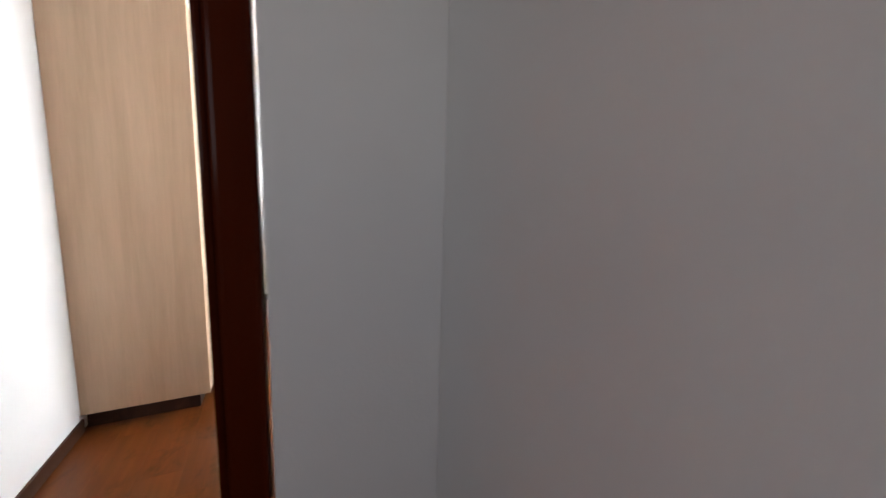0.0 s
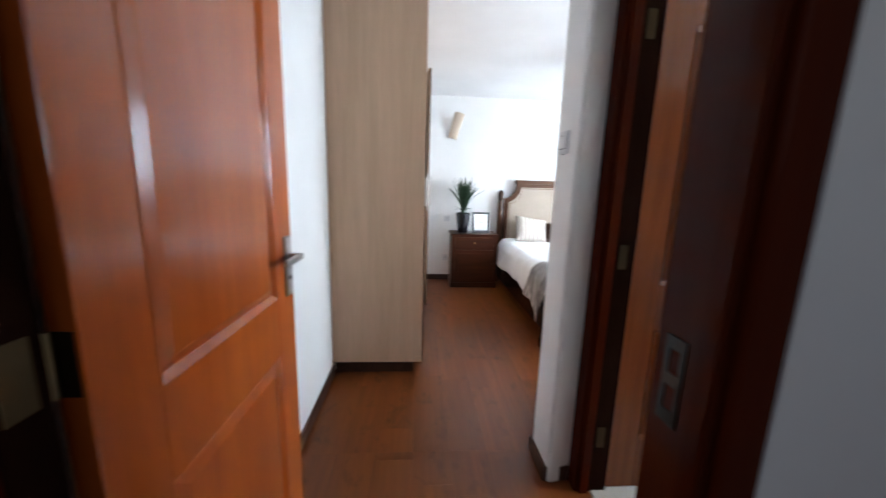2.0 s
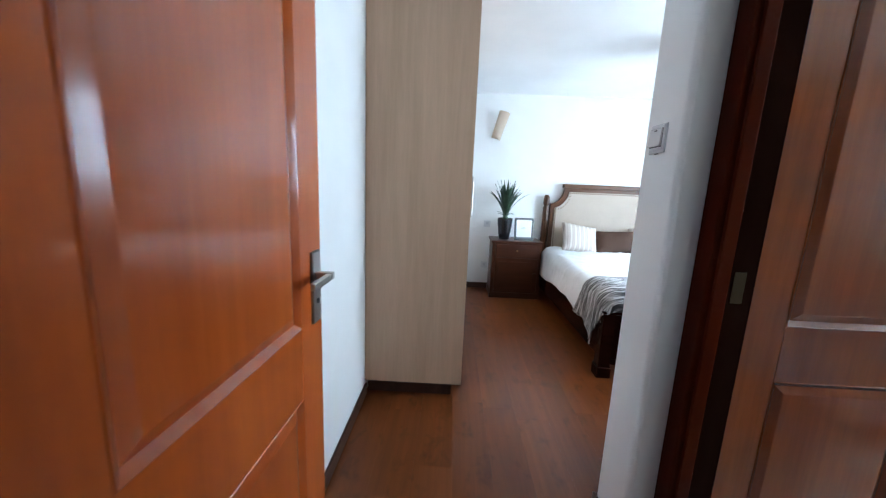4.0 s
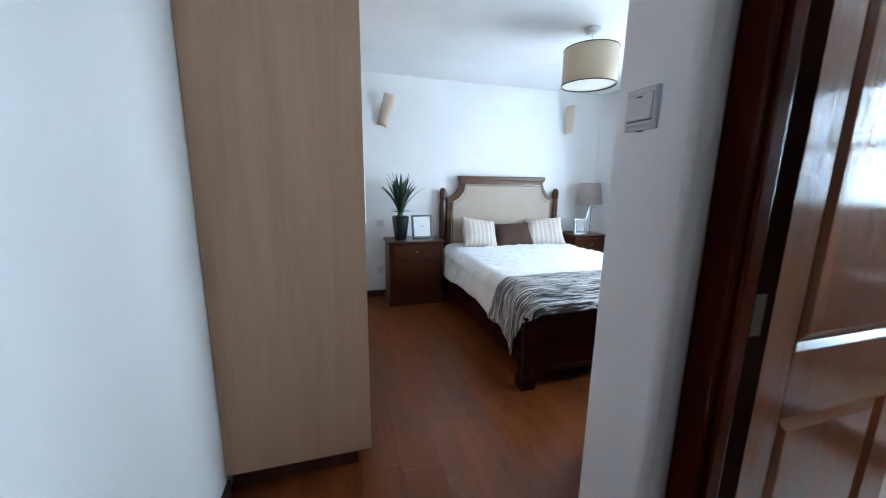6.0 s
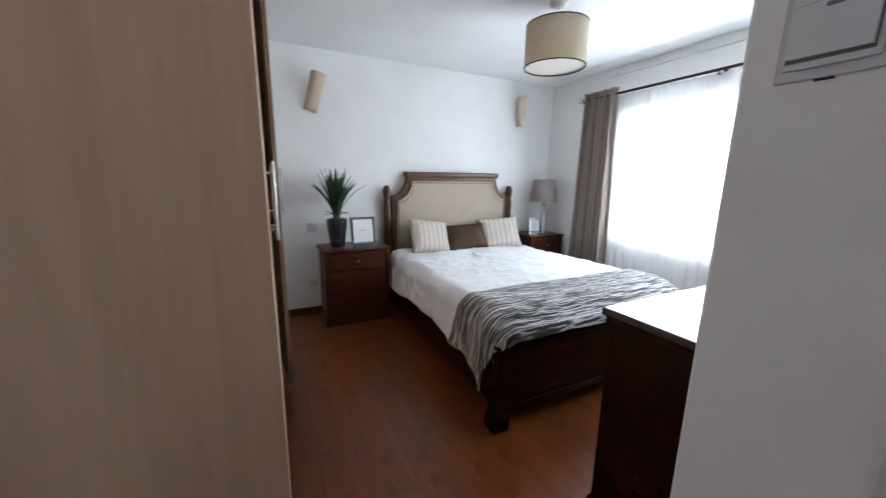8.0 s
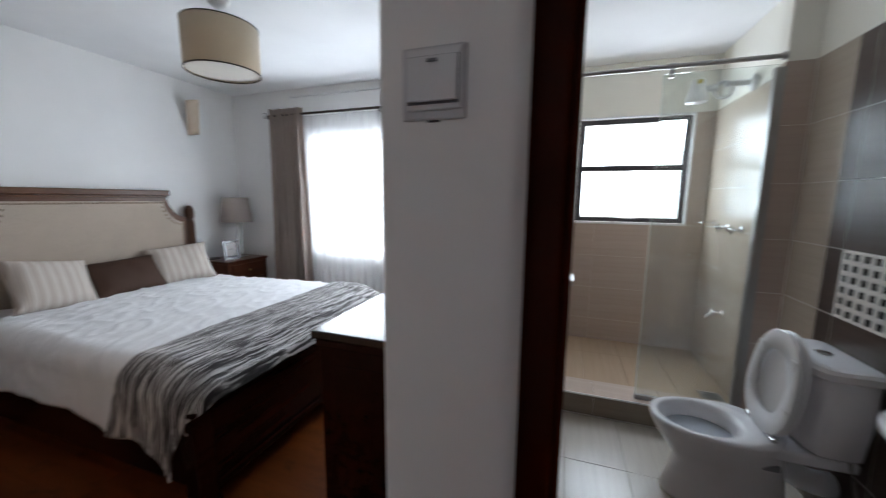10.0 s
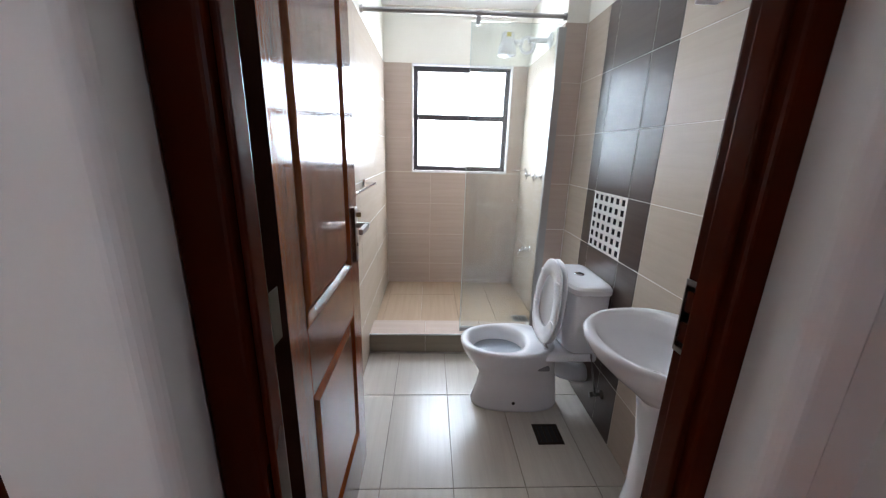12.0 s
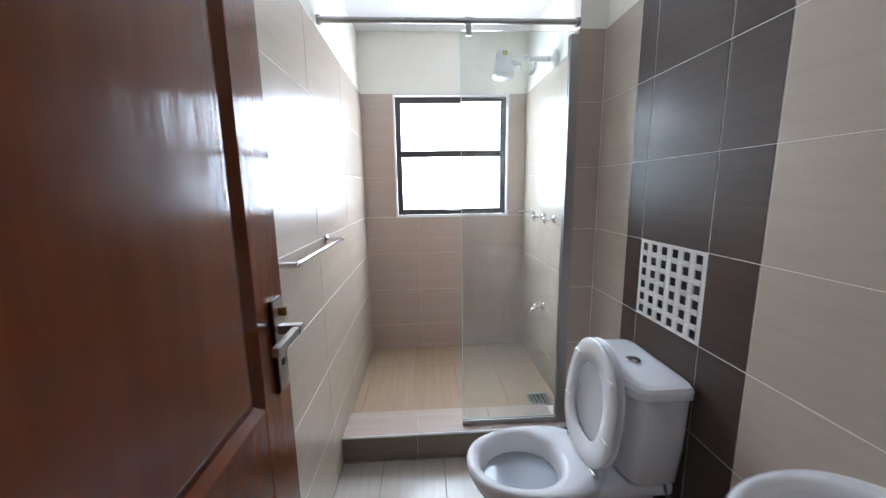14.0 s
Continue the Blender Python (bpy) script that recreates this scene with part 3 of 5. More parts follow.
def door_leaf(name, label, wood, m, width, height, t, hinge_stile, stile, rails, metal, hinge_side_sign, plate_metal, turn=False):
    """A panelled door from its hinge edge at x = 0. rails: z of bottom rail top, lock rail bottom and top, top rail bottom at its shoulders."""
    d = thing(name, label, "door", "", "structure", m)
    a, b0, b1, c = rails
    h, rise = t / 2, 0.075
    x0, x1 = hinge_stile, width - stile
    part("stile", box(0, -h, 0.006, hinge_stile, h, height, 0.002), wood, d)
    part("stile", box(x1, -h, 0.006, width, h, height, 0.002), wood, d)
    for z0, z1 in ((0.006, a), (b0, b1)):
        part("rail", box(x0 + 0.0005, -h, z0, x1 - 0.0005, h, z1, 0.002), wood, d)
    top = [(x0 + 0.0005, height), (x1 - 0.0005, height)] + field(x0 + 0.0005, x1 - 0.0005, b1, c, 0.0, rise)[2:]
    part("top_rail", prism(top, -h, h), wood, d, "rail with an arched lower edge")
    for z0, z1, r in ((a, b0, 0.0), (b1, c, rise)):
        part("panel", panel_face(x0 + 0.001, x1 - 0.001, z0 + 0.001, z1 - 0.001, t, r), wood, d)
        part("bead", moulding(x0, x1, z0, z1, t, r), wood, d)
    lever(d, width - 0.047, 1.12, t, -1, metal, plate_metal, turn)
    for z in (0.28, 1.11, 1.97):
        part("hinge", tube([(-0.006, hinge_side_sign * h, z - 0.05), (-0.006, hinge_side_sign * h, z + 0.05)], 0.007, 8), BRASS, d, "brass butt hinge")
        part("hinge_leaf", box(-0.0015, -h + 0.006, z - 0.05, 0.0, h - 0.004, z + 0.05), HINGEBRASS, d, "dull hinge leaf on the edge")
    part("lock_face", box(width, -0.011, 1.0, width + 0.002, 0.011, 1.16), STEEL, d, "steel lock face plate")
    return d


def strike(f, m, x0, y0, z0, x1, y1, z1, material, label, along):
    """A strike plate with two mouths, given in the room's own axes."""
    rows = []
    for a, c in ((0.0, 0.16), (0.44, 0.58), (0.86, 1.0)):
        rows.append((x0, y0, z0 + (z1 - z0) * a, x1, y1, z0 + (z1 - z0) * c))
    for a, c in ((0.16, 0.44), (0.58, 0.86)):
        za, zc = z0 + (z1 - z0) * a, z0 + (z1 - z0) * c
        if along == "y":
            w = (y1 - y0) * 0.24
            rows += [(x0, y0, za, x1, y0 + w, zc), (x0, y1 - w, za, x1, y1, zc)]
        else:
            w = (x1 - x0) * 0.24
            rows += [(x0, y0, za, x0 + w, y1, zc), (x1 - w, y0, za, x1, y1, zc)]
    ob = part("strike_plate", boxes(*rows), material, f, label)
    ob.matrix_parent_inverse = m.inverted()
    hole = part("mouth", box(x0 + 0.004, y0, z0 + 0.01, x1 - 0.004, y1, z1 - 0.01) if along == "x" else box(x0, y0 + 0.004, z0 + 0.01, x1, y1 - 0.004, z1 - 0.01), FRAME, f)
    hole.matrix_parent_inverse = m.inverted()
    k = 0.0012
    hole.location = m.inverted().to_3x3() @ Vector((k, 0, 0) if along == "y" else (0, -k, 0))
    return ob


HEADROOM = 2.12
bm_frame = pose(-0.328, DOOR_Y0 - 0.006, 0)
bed_frame = door_frame("door_frame_bedroom", "dark varnished wooden frame of the bedroom door", bm_frame, 0.868, 0.138, HEADROOM, 0.056, 0.10, 0.34, 0.138)
# added dark sheet that paints the shade between jamb and leaf
part("rebate", box(0.0005, 0.066, -0.002, 0.0018, 0.137, HEADROOM - 0.002), REBATESHADE, bed_frame, "thin dark sheet painting the rebate's shade")
strike(bed_frame, bm_frame, 0.5375, 0.276, 1.045, 0.5395, 0.314, 1.175, WORN, "worn steel strike plate", "y")
for z in (0.28, 1.115, 1.97):
    part("hinge_leaf", box(-0.3260, 0.279, z - 0.052, -0.3245, 0.322, z + 0.052), OLDBRASS, bed_frame, "brass hinge leaf").matrix_parent_inverse = bm_frame.inverted()
door_leaf("door_bedroom", "open orange varnished panelled bedroom door", DOORWOOD, pose(-0.312, 0.352, 0, 0, 0, 88.5), 0.768, 2.105, 0.042, 0.130, 0.130,
          (0.20, 0.792, 0.992, 1.985), STEEL, 1, GUNMETAL)

FX = 0.91
fm = pose(FX, 1.212, 0, 0, 0, -90)
bf = door_frame("door_frame_bathroom", "dark varnished wooden frame of the bathroom door", fm, 0.734, 0.149, HEADROOM, 0.074, 0.12, 0.42, 0.100)
# same painted shade on the bathroom jamb
part("rebate", box(0.0005, 0.058, -0.002, 0.0018, 0.147, HEADROOM - 0.002), REBATESHADE, bf, "thin dark sheet painting the rebate's shade")
strike(bf, fm, 0.970, 0.4785, 1.045, 1.006, 0.4805, 1.185, GUNMETAL, "worn steel strike plate", "x")
door_leaf("door_bathroom", "open red-brown varnished panelled bathroom door", BATHDOOR, pose(1.064, 1.246, 0, 0, 0, -0.3), 0.716, 2.105, 0.042, 0.128, 0.124,
          (0.25, 0.790, 0.980, 1.985), STEEL, 1, BRONZE, True)
for z in (0.28, 1.105, 1.97):
    part("hinge_leaf", box(0.990, 1.2088, z - 0.05, 1.026, 1.2100, z + 0.05, 0.0003, 1), HINGEBRASS, bf, "dull brass hinge leaf").matrix_parent_inverse = fm.inverted()

# ---- bedroom and passage things ----


def light_switch():
    s = thing("light_switch", "white one-gang light switch with a grey rim on the wall", "light switch", m=pose(PASS_R, 1.393, 1.567, 0, 0, -90))
    part("back_box", box(-0.009, -0.005, -0.0502, 0.008, 0.0, -0.0482, 0.0005), RUBBER, s, "dark release slot")
    part("rim", box(-0.046, -0.006, -0.048, 0.046, 0.0, 0.048, 0.003), GREYPLASTIC, s, "grey outer rim")
    part("plate", box(-0.038, -0.011, -0.036, 0.042, -0.006, 0.044, 0.003), PLASTIC, s)
    # shadow under the rocker, painted as a thin dark sheet
    part("gap", box(-0.0355, -0.0116, -0.0285, 0.0375, -0.0111, 0.0335), INK, s, "dark sheet painting the shadow at the rocker")
    part("rocker", loft([[(x, y, z) for x, y in ((-0.034, -0.0120), (0.036, -0.0120), (0.036, d), (-0.034, d))] for z, d in ((-0.025, -0.0185), (0.032, -0.0145))]), PLASTIC, s)
    part("indicator", box(-0.006, -0.0168, 0.024, 0.008, -0.0148, 0.028), INK, s, "dark indicator slot")
    return s


light_switch()


def wardrobe():
    x0, x1, y0, y1, top = LEFT + 0.002, 0.195, 2.24, 3.84, 2.46
    crown = CEILING - 0.003
    w = thing("wardrobe", "tall beige oak laminate wardrobe with bar handles", "wardrobe")
    part("end_panel", box(x0, y0, 0.10, x1 + 0.019, y0 + 0.018, crown, 0.001), LAMINATE, w)
    part("filler_panel", box(x1 - 0.030, y0 + 0.019, top + 0.001, x1 - 0.012, y1, crown, 0.001), LAMINATE, w)
    part("end_panel", box(x0, y1 - 0.018, 0.10, x1, y1, top, 0.001), LAMINATE, w)
    part("top_panel", box(x0, y0 + 0.019, top - 0.02, x1, y1 - 0.019, top), LAMINATE, w)
    part("bottom_panel", box(x0, y0 + 0.019, 0.10, x1, y1 - 0.019, 0.118), LAMINATE, w)
    part("back_panel", box(x0, y0 + 0.019, 0.119, x0 + 0.008, y1 - 0.019, top - 0.021), LAMINATE, w)
    part("plinth", box(x0 + 0.01, y0 + 0.045, -0.004, x1 - 0.045, y1 - 0.01, 0.099), SKIRT, w, "dark recessed plinth")
    for y in (2.64, 3.04, 3.44):
        part("divider", box(x0 + 0.01, y - 0.008, 0.12, x1 - 0.003, y + 0.008, top - 0.022), LAMINATE, w)
    for k in range(4):
        a, c = y0 + 0.020 + k * 0.395, y0 + 0.020 + (k + 1) * 0.395 - 0.003
        bm = box(0, 0, 0.105, 0.018, c - a, top - 0.002, 0.001)
        far = k % 2 == 0
        ajar = 9.0 if k == 3 else 0.0
        if k == 3:
            d = part("door", moved(bm, Matrix.Translation((0, -(c - a), 0))), LAMINATE, w, "door standing slightly ajar")
            d.matrix_basis = pose(x1 + 0.001, c, 0, 0, 0, ajar)
            part("edge_band", box(0.0, -(c - a) - 0.002, 0.105, 0.018, -(c - a), top - 0.002), LAMEDGE, d, "brown edge band")
            hy = -(c - a) + 0.05
        else:
            d = part("door", bm, LAMINATE, w)
            d.matrix_basis = pose(x1 + 0.001, a, 0)
            hy = (c - a) - 0.05 if far else 0.05
        part("handle", tube([(0.043, hy, 1.17), (0.043, hy, 1.45)], 0.006, 10), STEEL, d, "satin steel bar handle")
        for z in (1.21, 1.41):
            part("standoff", tube([(0.018, hy, z), (0.040, hy, z)], 0.005, 8), STEEL, d)
    return w


wardrobe()


def stand(x0, x1, y0, y1, top, name, label, group):
    """A bedside cabinet with one drawer over a door, moulded top and plinth."""
    n = thing(name, label, "nightstand", group)
    part("body", box(x0 + 0.02, y0 + 0.025, 0.06, x1 - 0.02, y1 - 0.005, top - 0.030, 0.003), STANDWOOD, n)
    part("top", box(x0, y0, top - 0.028, x1, y1, top, 0.009, 3), STANDWOOD, n)
    part("plinth", box(x0 + 0.008, y0 + 0.012, -0.004, x1 - 0.008, y1 - 0.005, 0.070, 0.006), STANDWOOD, n)
    for x in (x0 + 0.014, x1 - 0.049):
        part("pilaster", box(x, y0 + 0.012, 0.072, x + 0.035, y0 + 0.0245, top - 0.030, 0.004), STANDWOOD, n)
    xm = (x0 + x1) / 2
    dr = part("drawer", box(x0 + 0.06, y0 + 0.010, top - 0.200, x1 - 0.06, y0 + 0.0245, top - 0.045, 0.004), STANDWOOD, n)
    dd = part("door", box(x0 + 0.06, y0 + 0.010, 0.085, x1 - 0.06, y0 + 0.0245, top - 0.215, 0.004), STANDWOOD, n)
    part("door_field", box(x0 + 0.105, y0 + 0.004, 0.130, x1 - 0.105, y0 + 0.0098, top - 0.260, 0.003), STANDWOOD, dd)
    knob = [(0.0, 0.0), (0.006, 0.0), (0.006, 0.008), (0.013, 0.014), (0.011, 0.022), (0.0, 0.024)]
    part("knob", lathe(knob, 14), BRASS, dr, "small brass knob", True).matrix_basis = pose(xm, y0 + 0.010, top - 0.118, 90)
    part("knob", lathe(knob, 14), BRONZE, dd, "small dark bronze knob", True).matrix_basis = pose(x1 - 0.085, y0 + 0.010, top - 0.40, 90)
    return n


stand(0.612, 1.255, 4.46, HEAD - 0.018, 0.735, "nightstand", "reddish brown wooden nightstand by the plant", "nightstands beside the bed")
stand(3.00, 3.52, 4.46, HEAD - 0.018, 0.735, "nightstand", "reddish brown wooden nightstand by the curtain", "nightstands beside the bed")

BX, FOOT = 2.12, 2.625          # middle of the bed, its foot


def head_outline(inset):
    """Half-scooped shoulders and a raised middle."""
    w, m, s, tp = 0.735 - inset, 0.565 - inset, 1.205 - inset, 1.415 - inset
    pts = [(-w, 0.30), (-w, s)]
    for k in range(9):
        pts.append((-w + (w - m) * math.sin(math.pi / 2 * k / 8), s + (tp - s) * (1 - math.cos(math.pi / 2 * k / 8))))
    full = pts + [(-x, z) for x, z in reversed(pts)]
    out = []
    for p in full:
        if not out or (abs(out[-1][0] - p[0]) + abs(out[-1][1] - p[1])) > 1e-4:
            out.append(p)
    return out


def bed():
    b = thing("bed", "dark wooden double bed with a padded linen headboard", "bed", m=pose(BX, 0, 0))
    y1 = HEAD - 0.035
    hb = part("headboard", prism(head_outline(0.0), 4.795, y1, 0.004), HEADWOOD, b, "brown scooped headboard")
    part("cap_rail", box(-0.585, 4.770, 1.416, 0.585, y1 + 0.01, 1.466, 0.010, 3), HEADWOOD, hb, "moulded top rail")
    part("cap_bead", box(-0.572, 4.782, 1.396, 0.572, 4.7945, 1.4155, 0.005), HEADWOOD, hb)
    pad = part("padding", prism(head_outline(0.048), 4.770, 4.7945, 0.008), LINEN, hb, "beige linen padding")
    bm = bmesh.new()
    ring = head_outline(0.064)
    pts = []
    for (xa, za), (xb, zb) in zip(ring, ring[1:]):
        n = max(1, int(math.hypot(xb - xa, zb - za) / 0.025))
        pts += [(xa + (xb - xa) * k / n, za + (zb - za) * k / n) for k in range(n)]
    for x, z in pts:
        if z > 0.60:
            tip = bm.verts.new((x, 4.7630, z))
            rim = [bm.verts.new((x + 0.0095 * math.cos(a * math.pi / 3), 4.7698, z + 0.0095 * math.sin(a * math.pi / 3))) for a in range(6)]
            for k in range(6):
                bm.faces.new((rim[k], rim[(k + 1) % 6], tip))
    tagged(part("nail_heads", bm, NAIL, hb, "dark upholstery nail heads", True), kind="stuff")
    for s in (-1, 1):
        prof = [(0.0, -0.004), (0.034, -0.004), (0.040, 0.04), (0.040, 1.14), (0.034, 1.165), (0.030, 1.18), (0.040, 1.20), (0.043, 1.25), (0.040, 1.285), (0.024, 1.318), (0.0, 1.322)]
        part("head_post", lathe(prof, 8, s * 0.785, 4.825), POSTWOOD, b, "faceted brown bed post")
        part("side_rail", box(s * 0.815 - 0.018, FOOT + 0.05, 0.13, s * 0.815 + 0.018, 4.78, 0.36, 0.006), BEDWOOD, b)
        leg = part("foot_leg", box(s * 0.82 - 0.045, FOOT - 0.012, -0.004, s * 0.82 + 0.045, FOOT + 0.075, 0.50, 0.008, 3), BEDWOOD, b)
        part("foot_block", box(s * 0.82 - 0.054, FOOT - 0.020, -0.003, s * 0.82 + 0.054, FOOT + 0.084, 0.085, 0.010, 3), BEDWOOD, leg)
    part("footboard", box(-0.774, FOOT + 0.008, 0.13, 0.774, FOOT + 0.045, 0.485, 0.004), BEDWOOD, b)
    part("foot_cap", box(-0.87, FOOT - 0.016, 0.5005, 0.87, FOOT + 0.078, 0.520, 0.007, 3), BEDWOOD, b)
    part("foot_moulding", box(-0.774, FOOT - 0.010, 0.105, 0.774, FOOT + 0.007, 0.150, 0.008, 3), BEDWOOD, b, "moulded bottom rail")
    part("slat_base", box(-0.79, FOOT + 0.06, 0.27, 0.79, 4.78, 0.30), BEDWOOD, b)
    return b


bed()
mat_ob = part("mattress", box(BX - 0.77, FOOT + 0.055, 0.302, BX + 0.77, 4.765, 0.60, 0.05, 4), MATTRESS)
tagged(mat_ob, "cream mattress under the white duvet", "mattress")


def drape(s, y, lift, hang_wave):
    """A point of the bedding: s across from the middle line, y along the bed."""
    a, sg = abs(s), (1 if s >= 0 else -1)
    e = max(0.0, min(1.0, (y - 3.3) / 1.2))
    top = 0.640 - 0.018 * e
    if y < 2.86:
        k = (2.86 - y) / 0.22
        top -= 0.095 * min(1.15, k) ** 2
    r, flat = 0.10, 0.735 - 0.035 * e
    if a < flat:
        dx, dz, nx, nz = a, 0.0, 0.0, 1.0
    elif a < flat + r * math.pi / 2:
        w = (a - flat) / r
        dx, dz, nx, nz = flat + r * math.sin(w), -r * (1 - math.cos(w)), math.sin(w), math.cos(w)
    else:
        d = a - flat - r * math.pi / 2
        dx, dz, nx, nz = flat + r + 0.18 * d, -r - d * 0.985, 1.0, 0.1
        dx += hang_wave * d * (math.sin(y * 11.0 + 1.3 * sg) + 0.5 * math.sin(y * 23.0))
    p = Vector((s * 3.1, y * 3.1, 0.3))
    q = Vector((s * 9.0 + y * 5, y * 14.0 - s * 6, 2.3))
    wr = 0.012 * noise.noise(p) + 0.0035 * noise.noise(q) + (0.007 + 0.004 * e) * (1 - abs(noise.noise(q * 0.5 + Vector((3, 1, 7))))) ** 7 + (0.0030 + 0.0060 * e * e) * (1 - abs(noise.noise(Vector((s * 7 + y * 6, y * 19 - s * 5, 4.1))))) ** 8
    return Vector((BX + sg * (dx + nx * (lift + wr * 0.8)), y, top + dz + nz * (lift + wr)))


def duvet():
    def f(u, v):
        y = 2.655 + v * (4.70 - 2.655)
        hang = 1.055 + 0.018 * math.sin(y * 3.1) + 0.045 * max(0.0, min(1.0, (3.9 - y)))
        hang -= 0.18 * max(0.0, min(1.0, (3.02 - y) / 0.2))
        s = -hang + u * 2 * hang
        p = drape(s, y, 0.012, 0.05)
        return p
    ob = part("duvet", sheet(150, 140, f, -0.012), DUVET, None, "", True)
    for u in (0.0, 1.0):
        part("piping", tube([f(u, k / 90) for k in range(91)], 0.0065, 8), DUVET, ob, "stitched white edge", True)
    return tagged(ob, "rumpled white cotton duvet spread over the bed", "duvet")


duvet()


def runner():
    def f(u, v):
        y = 3.080 - v * 0.565
        hang_l = 1.075 + 0.055 * v
        s = -hang_l + u * (hang_l + 1.05)
        if y >= 2.665:
            p = drape(s, y, 0.030, 0.10)
        else:
            # over the top of the footboard and a little way down its face
            d = 2.665 - y
            e = drape(s, 2.665, 0.030, 0.10)
            edge = max(e.z, 0.534)
            if d < 0.060:
                over = Vector((e.x, 2.665 - d, edge - 0.003))
            else:
                over = Vector((e.x, 2.603 - 0.10 * (d - 0.060), edge - 0.004 - (d - 0.060) * (0.55 + 0.15 * noise.noise(Vector((s * 4, 0, 5))))))
            side = Vector((e.x - 0.004, 2.665 - d * 0.34, e.z - d * 0.12))
            k = max(0.0, min(1.0, (abs(s) - 0.80) / 0.10))
            k = k * k * (3 - 2 * k)
            p = over.lerp(side, k)
        # the hanging corner swings back from the foot
        k2 = max(0.0, min(1.0, (-s - 0.80) / 0.22))
        p.y += 0.11 * k2 * v
        return p
    ob = part("bed_runner", sheet(150, 44, f, -0.008), RUNNER, None, "", True)
    part("hem", tube([f(0.0, k / 44) for k in range(45)], 0.0055, 8), RUNNER, ob, "turned hem of the hanging end", True)
    part("hem", tube([f(k / 150, 0.0) for k in range(151)], 0.005, 8), RUNNER, ob, "turned long hem", True)
    return tagged(ob, "grey and white tiger-striped throw across the foot of the bed", "bed runner")


runner()


def cushion(name, label, category, material, w, h, d, m, group=""):
    def skin(sign):
        def f(u, v):
            a, c = 2 * u - 1, 2 * v - 1
            k = max(0.0, (1 - abs(a) ** 2.6)) ** 0.42 * max(0.0, (1 - abs(c) ** 2.6)) ** 0.42
            pin = 1 - 0.12 * (1 - abs(c) ** 2) * abs(a) ** 4
            pin2 = 1 - 0.12 * (1 - abs(a) ** 2) * abs(c) ** 4
            wob = 0.010 * noise.noise(Vector((a * 2.3 + w, c * 2.1, sign + h)))
            return Vector((a * w / 2 * pin, sign * (d / 2 * k) + wob * k, c * h / 2 * pin2))
        return f
    bm = bmesh.new()
    for sign in (-1, 1):
        f = skin(sign)
        g = [[bm.verts.new(f(i / 22, j / 22)) for j in range(23)] for i in range(23)]
        for i in range(22):
            for j in range(22):
                bm.faces.new((g[i][j], g[i + 1][j], g[i + 1][j + 1], g[i][j + 1]))
    bmesh.ops.remove_doubles(bm, verts=bm.verts, dist=0.0005)
    ob = part(name, bm, material, None, "", True)
    ob.matrix_basis = m
    return tagged(ob, label, category, group)


cushion("cushion", "cream striped square cushion leaning on the headboard", "cushion", CUSHION, 0.47, 0.40, 0.17, pose(1.715, 4.555, 0.790, -32, 9, 5), "cushions on the bed")
cushion("cushion", "plain dark brown satin cushion between the striped ones", "cushion", SATIN, 0.52, 0.34, 0.15, pose(2.16, 4.56, 0.758, -36, -2, -3), "cushions on the bed")
cushion("cushion", "cream striped square cushion tilted at the bed's far side", "cushion", CUSHION, 0.50, 0.40, 0.17, pose(2.59, 4.545, 0.790, -36, -4, -20), "cushions on the bed")


def plant():
    p = thing("potted_plant", "spiky green agave in a tall black pot", "plant", m=pose(0.785, 4.66, 0.735))
    part("pot", lathe([(0.0, 0.0), (0.058, 0.0), (0.064, 0.004), (0.078, 0.09), (0.092, 0.20), (0.096, 0.255), (0.094, 0.268), (0.084, 0.268), (0.082, 0.245), (0.0, 0.245)], 28), BLACK, p, "tapered gloss black pot", True)
    part("soil", lathe([(0.0, 0.246), (0.0815, 0.246), (0.05, 0.256), (0.0, 0.260)], 16), SOIL, p, "", True)
    rnd = random.Random(4)

    def blade(length, width, lean, az, z0):
        bm = bmesh.new()
        rows = []
        n = 7
        for k in range(n + 1):
            q = k / n
            w = width * (0.42 + 1.0 * q) * (1 - q ** 2.2) ** 0.9 if q < 1 else 0.0
            w = max(w, 0.0008)
            bend = lean * (0.35 + 0.65 * q)
            r = length * q * math.sin(bend) + 0.012
            z = z0 + length * q * math.cos(bend)
            rows.append([(r, -w, z + 0.25 * w), (r - 0.004 - 0.002 * (1 - q), 0.0, z), (r, w, z + 0.25 * w), (r + 0.005 * (1 - q), 0.0, z - 0.002)])
        bm = loft(rows)
        return moved(bm, Matrix.Rotation(az, 4, "Z"))
    for k in range(38):
        q = k / 38
        part("leaf", blade(rnd.uniform(0.42, 0.51) * (0.80 + 0.2 * (1 - q)), rnd.uniform(0.026, 0.034), 0.06 + 0.66 * q + rnd.uniform(-0.05, 0.05), k * 2.399 + rnd.uniform(-0.2, 0.2), 0.27), LEAF, p)
    for k in range(9):
        part("leaf", blade(rnd.uniform(0.08, 0.12), 0.013, 1.1 + rnd.uniform(-0.1, 0.25), k * 0.698, 0.285), LEAF, p)
    part("stem", lathe([(0.0, 0.245), (0.032, 0.25), (0.036, 0.28), (0.02, 0.33), (0.0, 0.34)], 12), LEAF, p, "", True)
    return p


plant()


